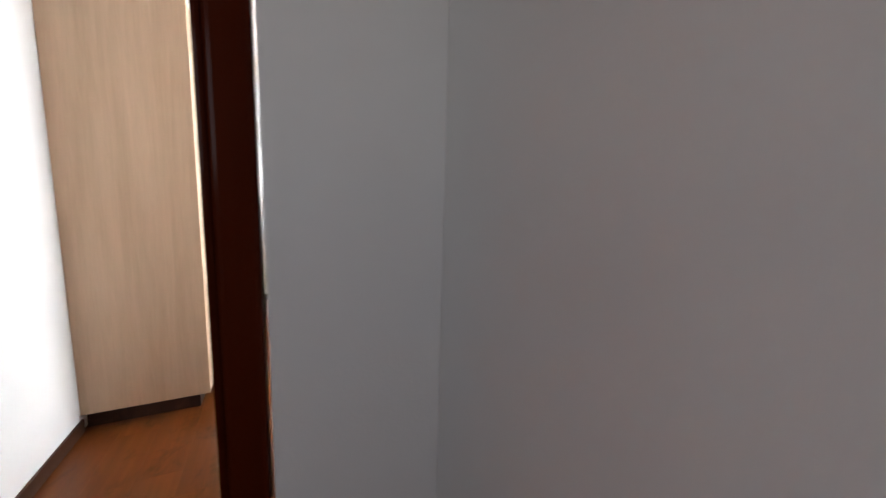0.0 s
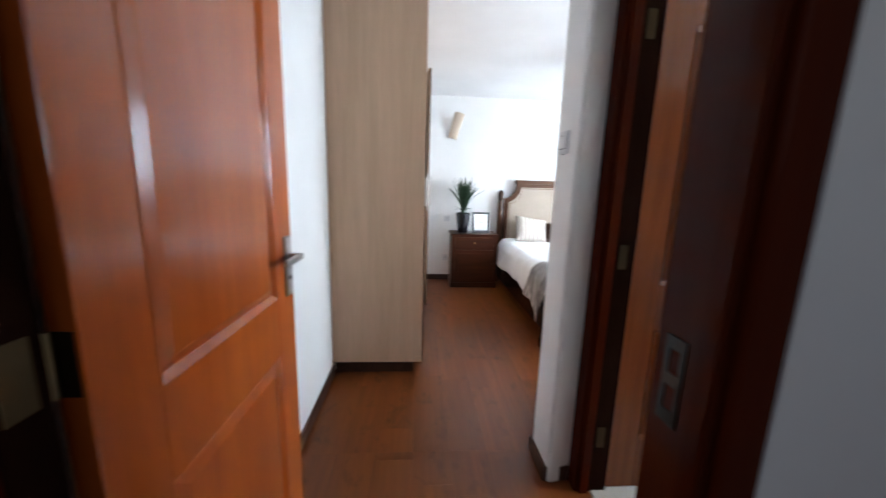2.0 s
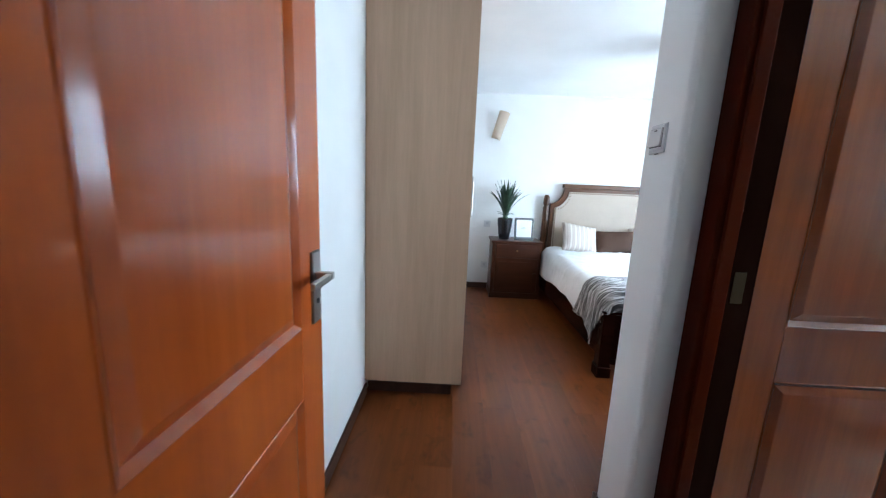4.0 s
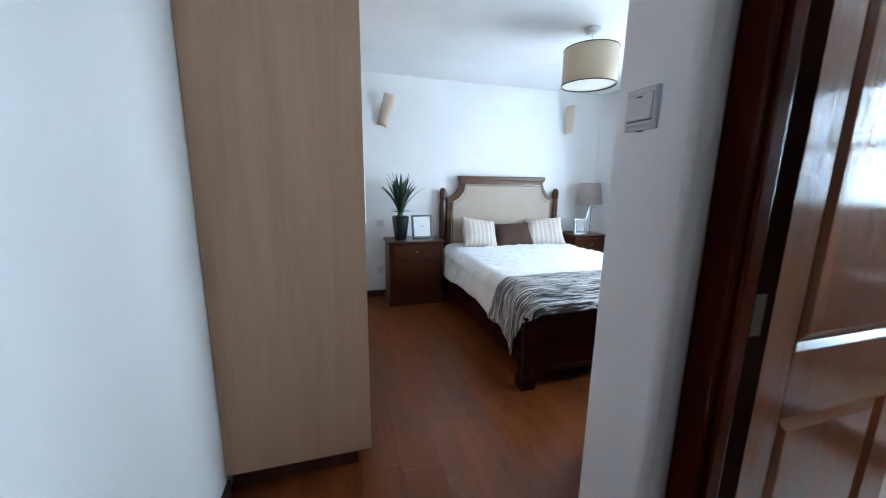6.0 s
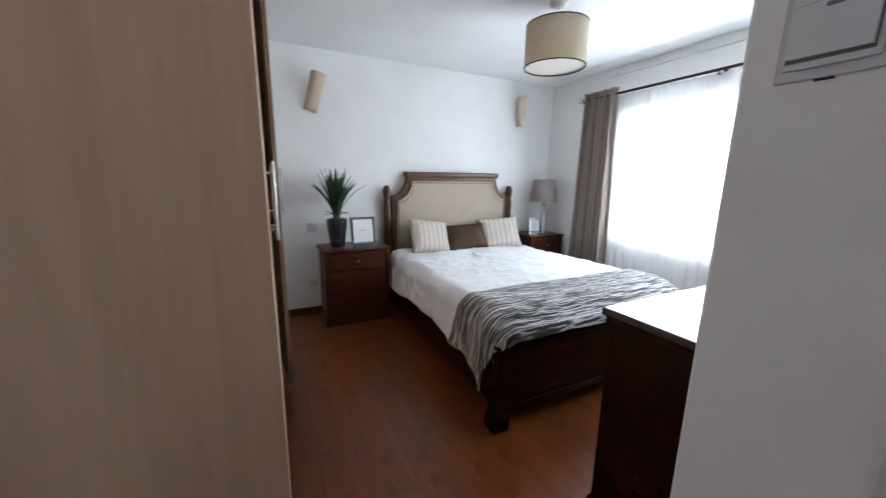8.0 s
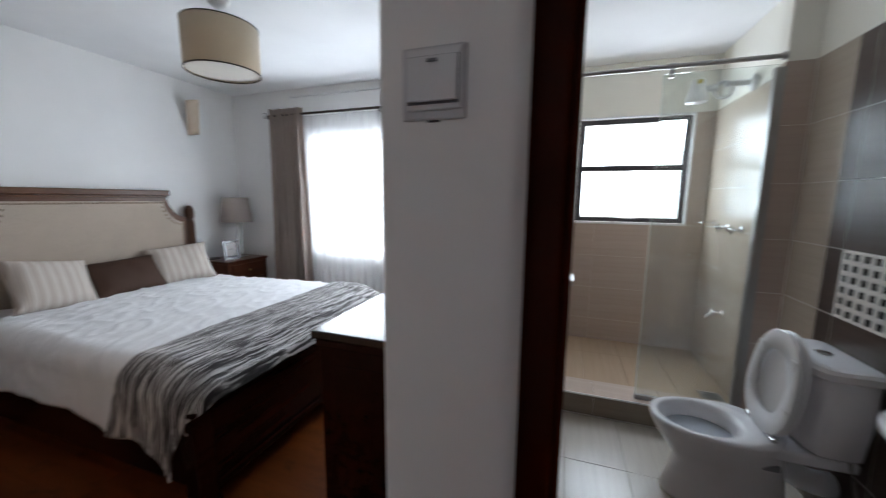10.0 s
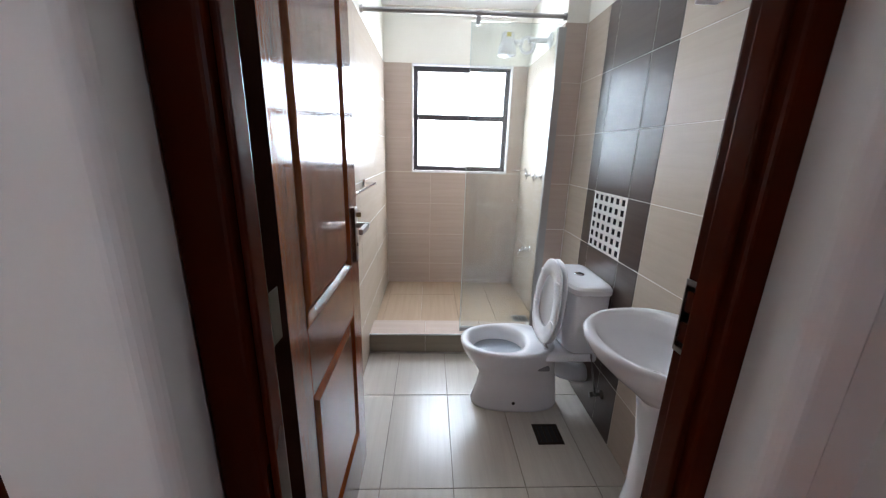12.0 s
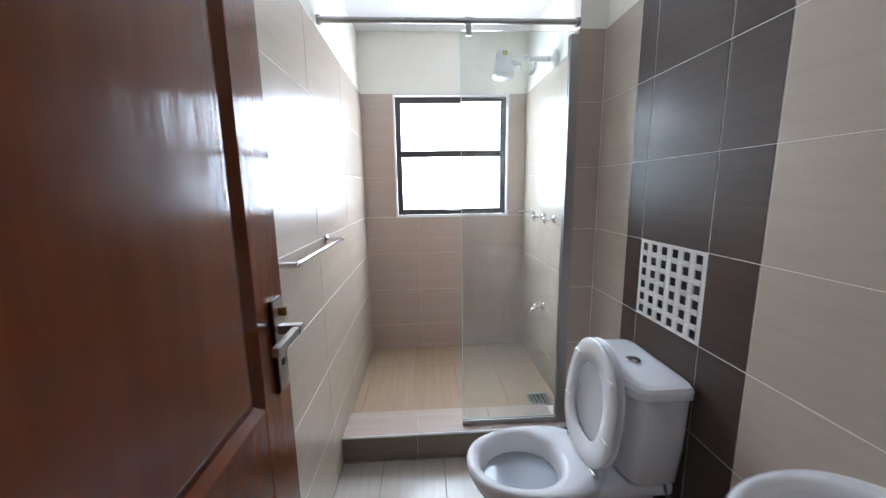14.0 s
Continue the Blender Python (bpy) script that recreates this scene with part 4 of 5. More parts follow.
def photo_frame(m, w, h, label):
    f = thing("photo_frame", label, "photo frame", "photo frames on the nightstands", m=m)
    b = 0.018
    part("frame", boxes((-w / 2, -0.008, 0, -w / 2 + b, 0.008, h), (w / 2 - b, -0.008, 0, w / 2, 0.008, h), (-w / 2 + b, -0.008, 0, w / 2 - b, 0.008, b), (-w / 2 + b, -0.008, h - b, w / 2 - b, 0.008, h)), SILVER, f, "polished silver frame")
    part("inner_rim", boxes((-w / 2 + b, -0.005, b, -w / 2 + b + 0.005, 0.006, h - b), (w / 2 - b - 0.005, -0.005, b, w / 2 - b, 0.006, h - b), (-w / 2 + b + 0.005, -0.005, b, w / 2 - b - 0.005, 0.006, b + 0.005), (-w / 2 + b + 0.005, -0.005, h - b - 0.005, w / 2 - b - 0.005, 0.006, h - b)), BLACK, f, "black inner rim")
    part("card", box(-w / 2 + b, -0.003, b, w / 2 - b, 0.004, h - b), PAPER, f, "white card")
    part("print_line", boxes((-0.035, -0.0038, h * 0.52, 0.03, -0.0031, h * 0.53), (-0.02, -0.0038, h * 0.57, 0.012, -0.0031, h * 0.58)), INK, f)
    part("foot_band", box(-w / 2 + b + 0.004, -0.0042, b + 0.004, w / 2 - b - 0.004, -0.0031, b + 0.022), INK, f, "dark printed band")
    part("easel", moved(box(-0.025, 0.009, 0.0, 0.025, 0.012, h * 0.7), Matrix.Rotation(radians(-14), 4, "X")), BLACK, f, "black folding easel")
    return f


photo_frame(pose(1.028, 4.60, 0.735, -8, 0, 6), 0.245, 0.285, "silver photo frame with a white card by the plant")
photo_frame(pose(3.175, 4.60, 0.735, -8, 0, -12), 0.160, 0.205, "small silver photo frame by the table lamp")


def table_lamp():
    l = thing("table_lamp", "table lamp with taupe shade on two glass legs", "table lamp", m=pose(3.315, 4.66, 0.735))
    part("foot", box(-0.07, -0.045, 0.0, 0.07, 0.045, 0.014, 0.004), CHROME, l, "chrome foot plate")
    part("leg", moved(box(-0.016, -0.016, 0.0, 0.016, 0.016, 0.41, 0.004), pose(0.03, 0, 0.014)), GLASS, l, "clear crystal bar")
    part("leg", moved(box(-0.013, -0.013, 0.0, 0.013, 0.013, 0.40, 0.004), pose(-0.055, 0, 0.016, 0, 12, 0)), CHROME, l, "slanting chrome bar")
    part("collar", lathe([(0.0, 0.415), (0.03, 0.415), (0.03, 0.43), (0.012, 0.435), (0.012, 0.47), (0.0, 0.47)], 16), CHROME, l)
    part("shade", lathe([(0.165, 0.40), (0.168, 0.40), (0.128, 0.67), (0.125, 0.67), (0.163, 0.403)], 40), LAMPSHADE, l, "taupe empire shade", True)
    part("bulb", lathe([(0.0, 0.47), (0.014, 0.475), (0.03, 0.53), (0.02, 0.57), (0.0, 0.58)], 14), PAPER, l, "unlit white bulb", True)
    return l


table_lamp()


def pendant():
    p = thing("pendant_lamp", "tan cloth drum pendant lamp with dark trim, unlit", "pendant lamp", m=pose(2.03, 3.20, 0))
    r, z0, z1 = 0.202, 2.148, 2.412
    part("ceiling_rose", lathe([(0.0, 2.515), (0.03, 2.517), (0.055, 2.53), (0.058, 2.5595), (0.0, 2.5595)], 24), WHITETRIM, p, "white ceiling rose", True)
    part("cord", tube([(0, 0, 2.37), (0, 0, 2.517)], 0.004, 8), WHITETRIM, p)
    part("shade", lathe([(r, z0), (r, z1), (r - 0.004, z1), (r - 0.004, z0), (r, z0)], 56), SHADE, p, "tan cloth drum", True)
    for z in (z0, z1 - 0.006):
        part("trim_ring", lathe([(r - 0.005, z), (r + 0.002, z), (r + 0.002, z + 0.007), (r - 0.005, z + 0.007), (r - 0.005, z)], 56), TRIM, p, "dark trim ring")
    part("diffuser", lathe([(0.0, z0 + 0.012), (r - 0.0045, z0 + 0.012), (r - 0.0045, z0 + 0.015), (0.0, z0 + 0.015)], 48), DIFFUSER, p, "off-white diffuser disc")
    for k in range(3):
        a = k * 2.094
        part("spoke", tube([(0, 0, z1 - 0.03), ((r - 0.005) * math.cos(a), (r - 0.005) * math.sin(a), z1 - 0.03)], 0.002, 6), STEEL, p)
    return p


pendant()


def sconce(x, z, tilt):
    s = thing("wall_sconce", "sand coloured half-round wall sconce, tilted and unlit", "wall lamp", "wall sconces over the bed", m=pose(x, HEAD, z, 0, tilt, 0))

    def f(u, v):
        a = math.pi * u
        r = 0.058 + 0.010 * v
        return Vector((r * math.cos(a), -(r * math.sin(a) * 0.8) - 0.12 * v - 0.004, 0.325 * v))
    part("shell", sheet(20, 8, f, 0.006), SCONCE, s, "", True)
    part("wall_plate", box(-0.04, -0.016, 0.05, 0.04, 0.0, 0.20, 0.003), WHITETRIM, s, "white mounting plate")
    part("bracket", tube([(0, -0.015, 0.12), (0, -0.09, 0.14)], 0.008, 8), STEEL, s)
    return s


sconce(0.62, 2.00, 15)
sconce(3.08, 2.045, -14)


def socket(x, z, name, label):
    s = thing(name, label, "wall socket", "sockets on the bed wall", m=pose(x, HEAD, z))
    part("plate", box(-0.043, -0.008, -0.043, 0.043, 0.0, 0.043, 0.003), PLASTIC, s)
    part("rocker", box(-0.018, -0.011, -0.012, 0.018, -0.0082, 0.02, 0.001), GREYPLASTIC, s)
    return s


socket(0.575, 0.33, "wall_socket", "white wall socket low beside the nightstand")
socket(0.585, 0.90, "wall_socket", "white wall switch over the nightstand")
socket(3.02, 0.92, "wall_socket", "white wall switch beside the bed post")

# bedroom window, sheer and curtain
wn = thing("window_1", "wide bedroom window with dark steel bars", "window", "", "structure")
part("window_frame", boxes((RIGHT + 0.10, WY0, WZ0, RIGHT + 0.14, WY0 + 0.04, WZ1), (RIGHT + 0.10, WY1 - 0.04, WZ0, RIGHT + 0.14, WY1, WZ1),
     (RIGHT + 0.10, WY0 + 0.04, WZ0, RIGHT + 0.14, WY1 - 0.04, WZ0 + 0.04), (RIGHT + 0.10, WY0 + 0.04, WZ1 - 0.04, RIGHT + 0.14, WY1 - 0.04, WZ1)), STEELFRAME, wn)
for y in (2.56, 3.18):
    part("mullion", box(RIGHT + 0.105, y, WZ0 + 0.04, RIGHT + 0.135, y + 0.03, WZ1 - 0.04), STEELFRAME, wn)
for a, c in ((WY0 + 0.04, 2.56), (2.59, 3.18), (3.21, WY1 - 0.04)):
    gp = part("pane", box(RIGHT + 0.118, a, WZ0 + 0.04, RIGHT + 0.122, c, WZ1 - 0.04), GLASS, wn)
    gp.visible_shadow = False
part("window_sill", box(RIGHT - 0.012, WY0 + 0.001, WZ0, RIGHT + 0.099, WY1 - 0.001, WZ0 + 0.02, 0.003), WHITETRIM, wn)


def folds(x, y0, y1, z0, z1, n, depth, seed, splay=0.0):
    def f(u, v):
        z = z0 + (z1 - z0) * v
        y = y0 + (y1 - y0) * u
        mid = (y0 + y1) / 2
        y = mid + (y - mid) * (1 + splay * (1 - v))
        w = depth * (0.55 + 0.45 * (1 - v))
        ph = u * n * 2 * math.pi
        return Vector((x + w * math.sin(ph + 1.5 * noise.noise(Vector((u * 4, v * 1.5, seed)))) + 0.35 * w * math.sin(ph * 0.5 + 1 + v), y, z))
    return f


sheer = part("sheer_curtain", sheet(200, 20, folds(RIGHT - 0.065, 1.60, 3.98, 0.04, 2.26, 26, 0.014, 2.0)), SHEER, None, "", True)
tagged(sheer, "white translucent sheer curtain over the bright window", "curtain")
ct = part("curtain", sheet(190, 26, folds(RIGHT - 0.115, 3.83, 4.27, 0.03, 2.335, 7.5, 0.046, 7.0, 0.12), 0.003), CURTAIN, None, "", True)
tagged(ct, "taupe pleated curtain drawn back beside the window", "curtain")

rod = thing("curtain_rod", "dark metal curtain rod with scroll finials", "curtain rod", m=pose(RIGHT - 0.105, 0, 2.275))
part("rod", tube([(0, 1.60, 0), (0, 4.30, 0)], 0.012, 12), BRONZE, rod)
part("finial", tube([(0, 4.30 + 0.05 * math.sin(a) * a / 6 + 0.035, 0.032 * math.cos(a) * a / 6) for a in [k * 0.35 for k in range(20)]], 0.005, 6), STEEL, rod, "open scroll finial")
for y in (2.94, 4.285):
    br = part("bracket", tube([(0, y, -0.012), (0.0, y, -0.03), (0.098, y, -0.03)], 0.007, 8), BRONZE, rod)
    part("bracket_plate", box(0.096, y - 0.018, -0.065, 0.104, y + 0.018, 0.02, 0.002), BRONZE, br)


def dresser():
    x0, x1, y0, y1, top = 1.338, 2.55, 1.515, 2.076, 0.928
    d = thing("dresser", "dark polished wooden dresser against the bathroom wall", "dresser")
    part("top", box(x0, y0, top - 0.032, x1, y1, top, 0.007, 3), DRESSERTOP, d, "glossy polished top")
    part("body", box(x0 + 0.010, y0 + 0.004, 0.09, x1 - 0.010, y1 - 0.035, top - 0.033, 0.004), BEDWOOD, d)
    part("plinth", box(x0 + 0.002, y0 + 0.004, -0.004, x1 - 0.002, y1 - 0.02, 0.089, 0.008), BEDWOOD, d)
    part("top_moulding", box(x0 + 0.003, y0 + 0.002, top - 0.060, x1 - 0.003, y1 - 0.018, top - 0.0325, 0.008, 3), BEDWOOD, d)
    part("end_field", box(x0 + 0.004, y0 + 0.07, 0.16, x0 + 0.0095, y1 - 0.10, top - 0.12, 0.003), BEDWOOD, d)
    for j in range(2):
        for k in range(3):
            a, z = x0 + 0.06 + j * 0.55, 0.12 + k * 0.25
            dr = part("drawer", box(a, y1 - 0.0345, z, a + 0.53, y1 - 0.020, z + 0.235, 0.004), BEDWOOD, d)
            part("knob", lathe([(0.0, 0.0), (0.006, 0.0), (0.014, 0.016), (0.0, 0.024)], 12), BRASS, dr, "", True).matrix_basis = pose(a + 0.265, y1 - 0.020, z + 0.12, -90)
    return d


dresser()


def lantern():
    l = thing("lantern", "dark slatted wooden lantern on the polished dresser", "lantern", m=pose(2.02, 1.85, 0.928, 0, 0, 20))
    part("base", box(-0.085, -0.085, 0, 0.085, 0.085, 0.03, 0.005), BLACK, l)
    part("collar", loft([[(k * a, k * b, z) for a, b in ((-1, -1), (1, -1), (1, 1), (-1, 1))] for z, k in ((0.031, 0.082), (0.105, 0.094), (0.108, 0.088))]), BLACK, l, "solid dark lower band")
    part("liner", loft([[(k * a, k * b, z) for a, b in ((-1, -1), (1, -1), (1, 1), (-1, 1))] for z, k in ((0.109, 0.080), (0.398, 0.122))]), FROSTED, l, "grey frosted glass liner")
    for k in range(4):
        m = Matrix.Rotation(k * math.pi / 2, 4, "Z")
        for j in range(5):
            q = (j - 2) / 2
            bm = loft([[(0.080 * q - 0.011, -0.080, 0.03), (0.080 * q + 0.011, -0.080, 0.03), (0.080 * q + 0.011, -0.070, 0.03), (0.080 * q - 0.011, -0.070, 0.03)],
                       [(0.135 * q - 0.014, -0.140, 0.40), (0.135 * q + 0.014, -0.140, 0.40), (0.135 * q + 0.014, -0.130, 0.40), (0.135 * q - 0.014, -0.130, 0.40)]])
            part("slat", moved(bm, m), BLACK, l)
        part("top_rail", moved(box(-0.152, -0.152, 0.40, 0.152, -0.125, 0.43, 0.004), m), BLACK, l)
    return l


lantern()

cable = part("lamp_cable", tube([(3.08 + 0.06 * math.cos(a), 4.74 + 0.04 * math.sin(a) + 0.004 * a, 0.7395 + 0.0016 * a) for a in [k * 0.5 for k in range(20)]], 0.0035, 6), RUBBER)
tagged(cable, "black coiled lamp cable lying on the nightstand", "cable")

# ---- bathroom things ----
bw = thing("window_2", "bathroom window with dark steel frame and transom", "window", "", "structure")
GX = BATH_BACK + 0.045
part("window_frame", boxes((GX, BW_Y0 + 0.012, BW_Z0 + 0.012, GX + 0.03, BW_Y0 + 0.052, BW_Z1 - 0.012), (GX, BW_Y1 - 0.052, BW_Z0 + 0.012, GX + 0.03, BW_Y1 - 0.012, BW_Z1 - 0.012),
     (GX, BW_Y0 + 0.052, BW_Z0 + 0.012, GX + 0.03, BW_Y1 - 0.052, BW_Z0 + 0.052), (GX, BW_Y0 + 0.052, BW_Z1 - 0.052, GX + 0.03, BW_Y1 - 0.052, BW_Z1 - 0.012)), STEELFRAME, bw)
part("transom", box(GX, BW_Y0 + 0.053, 1.668, GX + 0.03, BW_Y1 - 0.053, 1.715, 0.003), STEELFRAME, bw)
for z0, z1 in ((BW_Z0 + 0.053, 1.667), (1.716, BW_Z1 - 0.053)):
    gp = part("pane", box(GX + 0.012, BW_Y0 + 0.053, z0, GX + 0.016, BW_Y1 - 0.053, z1), GLASS, bw)
    gp.visible_shadow = False
part("stay", tube([(GX - 0.012, 0.60, BW_Z0 + 0.045), (GX - 0.012, 0.72, BW_Z0 + 0.045)], 0.006, 8), STEEL, bw, "steel casement stay")
rv = part("reveal", boxes((BATH_BACK - 0.010, BW_Y0, BW_Z0 - 0.006, GX - 0.001, BW_Y0 + 0.011, BW_Z1), (BATH_BACK - 0.010, BW_Y1 - 0.011, BW_Z0 - 0.006, GX - 0.001, BW_Y1, BW_Z1),
          (BATH_BACK - 0.010, BW_Y0 + 0.011, BW_Z0 - 0.006, GX - 0.001, BW_Y1 - 0.011, BW_Z0 + 0.011), (BATH_BACK - 0.010, BW_Y0 + 0.011, BW_Z1 - 0.011, GX - 0.001, BW_Y1 - 0.011, BW_Z1)), WHITETRIM, bw, "white painted reveal")

# bright distance outside the windows
structure("backdrop", boxes((5.6, -2.5, -1.0, 5.65, 6.5, 5.5)), SKYGLOW, "bright overcast distance outside the windows", "backdrop")


def ring(cx, cy, z, rx, yb, yf, n=40, e=2.3):
    """An egg-shaped ring: back edge at yb, front edge at yf, half width rx."""
    pts = []
    ym = yb + (yf - yb) * 0.42
    for k in range(n):
        a = 2 * math.pi * k / n
        c, s = math.cos(a), math.sin(a)
        ex = 2 / e
        x = rx * math.copysign(abs(c) ** ex, c)
        y = math.copysign(abs(s) ** ex, s)
        y = ym + y * ((yf - ym) if y > 0 else (ym - yb))
        pts.append((cx + x, cy + y, z))
    return pts


def toilet():
    t = thing("toilet", "white close-coupled toilet with its seat raised", "toilet", m=pose(2.165, BATH_R + 0.012, 0))
    # outside of the pan, foot to rim
    rows = [(0.0, 0.105, 0.15, 0.640), (0.02, 0.108, 0.15, 0.645), (0.12, 0.098, 0.16, 0.615), (0.19, 0.100, 0.17, 0.60), (0.25, 0.125, 0.18, 0.630),
            (0.31, 0.160, 0.19, 0.680), (0.36, 0.178, 0.20, 0.705), (0.390, 0.184, 0.20, 0.715), (0.402, 0.180, 0.205, 0.711)]
    outer = [ring(0, 0, z, r, a, b, 44) for z, r, a, b in rows]
    inner = [ring(0, 0, z, r, a, b, 44, 2.1) for z, r, a, b in ((0.404, 0.163, 0.335, 0.697), (0.400, 0.140, 0.356, 0.674), (0.37, 0.132, 0.364, 0.664), (0.30, 0.108, 0.375, 0.632), (0.235, 0.07, 0.39, 0.58), (0.225, 0.03, 0.43, 0.53))]
    bm = loft(outer + inner)
    pan = part("pan", bm, CERAMIC, t, "", True)
    part("shelf", box(-0.150, 0.012, 0.345, 0.150, 0.30, 0.397, 0.022, 4), CERAMIC, pan, "", True)
    part("outlet_pipe", tube([(0.0, 0.24, 0.25), (0.0, 0.17, 0.235), (0.0, 0.12, 0.205), (0.0, 0.07, 0.19), (0.0, 0.0, 0.188)], 0.052, 16), CERAMIC, pan, "", True)
    part("water", lathe([(0.0, 0.334), (0.117, 0.334)], 28, 0.0, 0.508, 1.0, 1.19), WATER, pan)
    part("bolt_cap", lathe([(0.0, -0.004), (0.009, -0.004), (0.009, 0.002), (0.0, 0.004)], 10), RUBBER, pan, "dark bolt hole").matrix_basis = pose(-0.1035, 0.42, 0.060, 0, -90, 0)
    # no hollow here: a grey block carries the shade of the fixing recess
    part("side_recess", box(-0.150, 0.255, 0.292, -0.110, 0.320, 0.316, 0.008), INK, pan, "grey block painting the fixing recess's shade")
    # cistern, slightly narrower at the foot, and its lid
    def crings(rows2):
        out = []
        for z, w, a, b, c in rows2:
            pts, n, e = [], 48, 7.0
            for k in range(n):
                q = 2 * math.pi * k / n
                cx, sy = math.cos(q), math.sin(q)
                x = w * math.copysign(abs(cx) ** (2 / e), cx)
                y = (a + b) / 2 + (b - a) / 2 * math.copysign(abs(sy) ** (2 / e), sy)
                # the front bows out a little towards the middle
                y += (0.022 * (1 - (x / w) ** 2) - 0.010) * (1 if sy > 0 else 0)
                pts.append((x, y, z))
            out.append(pts)
        return out
    cis = part("cistern", loft(crings([(0.397, 0.150, 0.012, 0.165, 0.03), (0.415, 0.165, 0.006, 0.180, 0.04), (0.55, 0.178, 0.0, 0.190, 0.04), (0.735, 0.186, 0.0, 0.196, 0.04)])), CERAMIC, t, "", True)
    lid = part("cistern_lid", loft(crings([(0.736, 0.194, -0.002, 0.202, 0.045), (0.742, 0.199, -0.004, 0.208, 0.045), (0.766, 0.199, -0.004, 0.208, 0.045), (0.778, 0.190, 0.004, 0.196, 0.045), (0.781, 0.170, 0.02, 0.175, 0.04)])), CERAMIC, cis)
    part("flush_button", lathe([(0.0, 0.781), (0.026, 0.781), (0.026, 0.786), (0.022, 0.788), (0.0, 0.788)], 24, 0, 0.10), CHROME, lid, "chrome dual flush button", True)
    part("button_split", box(-0.0015, 0.078, 0.7881, 0.0015, 0.122, 0.7886), RUBBER, lid)
    # seat ring and cover, both raised and leaning on the cistern
    def flat_ring(ro, ri, th, hole):
        def put(k, z):
            return ring(0, 0, z, *k, 44)
        a = [put((ro - 0.006, 0.0, 0.447), 0.0), put((ro, -0.004, 0.453), 0.005), put((ro, -0.004, 0.453), th - 0.005), put((ro - 0.007, 0.004, 0.446), th)]
        if hole:
            a += [put((ri, 0.085, 0.365), th), put((ri, 0.085, 0.365), 0.0)]
            bm2 = loft(a + [a[0]], False)
            bmesh.ops.remove_doubles(bm2, verts=bm2.verts, dist=0.0002)
            return bm2
        return loft(a)
    seat_m = pose(0, 0.290, 0.410, 96, 0, 0)
    cover_m = pose(0, 0.270, 0.410, 97.5, 0, 0)
    seat = part("seat", flat_ring(0.180, 0.112, 0.015, True), SEAT, t, "raised white seat ring", True)
    seat.matrix_basis = seat_m
    for x, y in ((-0.145, 0.16), (0.145, 0.16), (-0.12, 0.36), (0.12, 0.36)):
        part("buffer", box(x - 0.02, y - 0.007, -0.005, x + 0.02, y + 0.007, 0.0, 0.002), SEAT, seat)
    cov = part("cover", flat_ring(0.184, 0.0, 0.011, False), SEAT, t, "raised white seat cover", True)
    cov.matrix_basis = cover_m
    for x in (-0.085, 0.085):
        part("hinge", tube([(x - 0.03, 0.275, 0.410), (x + 0.03, 0.275, 0.410)], 0.012, 10), CHROME, t, "small chrome seat hinge")
    return t


toilet()


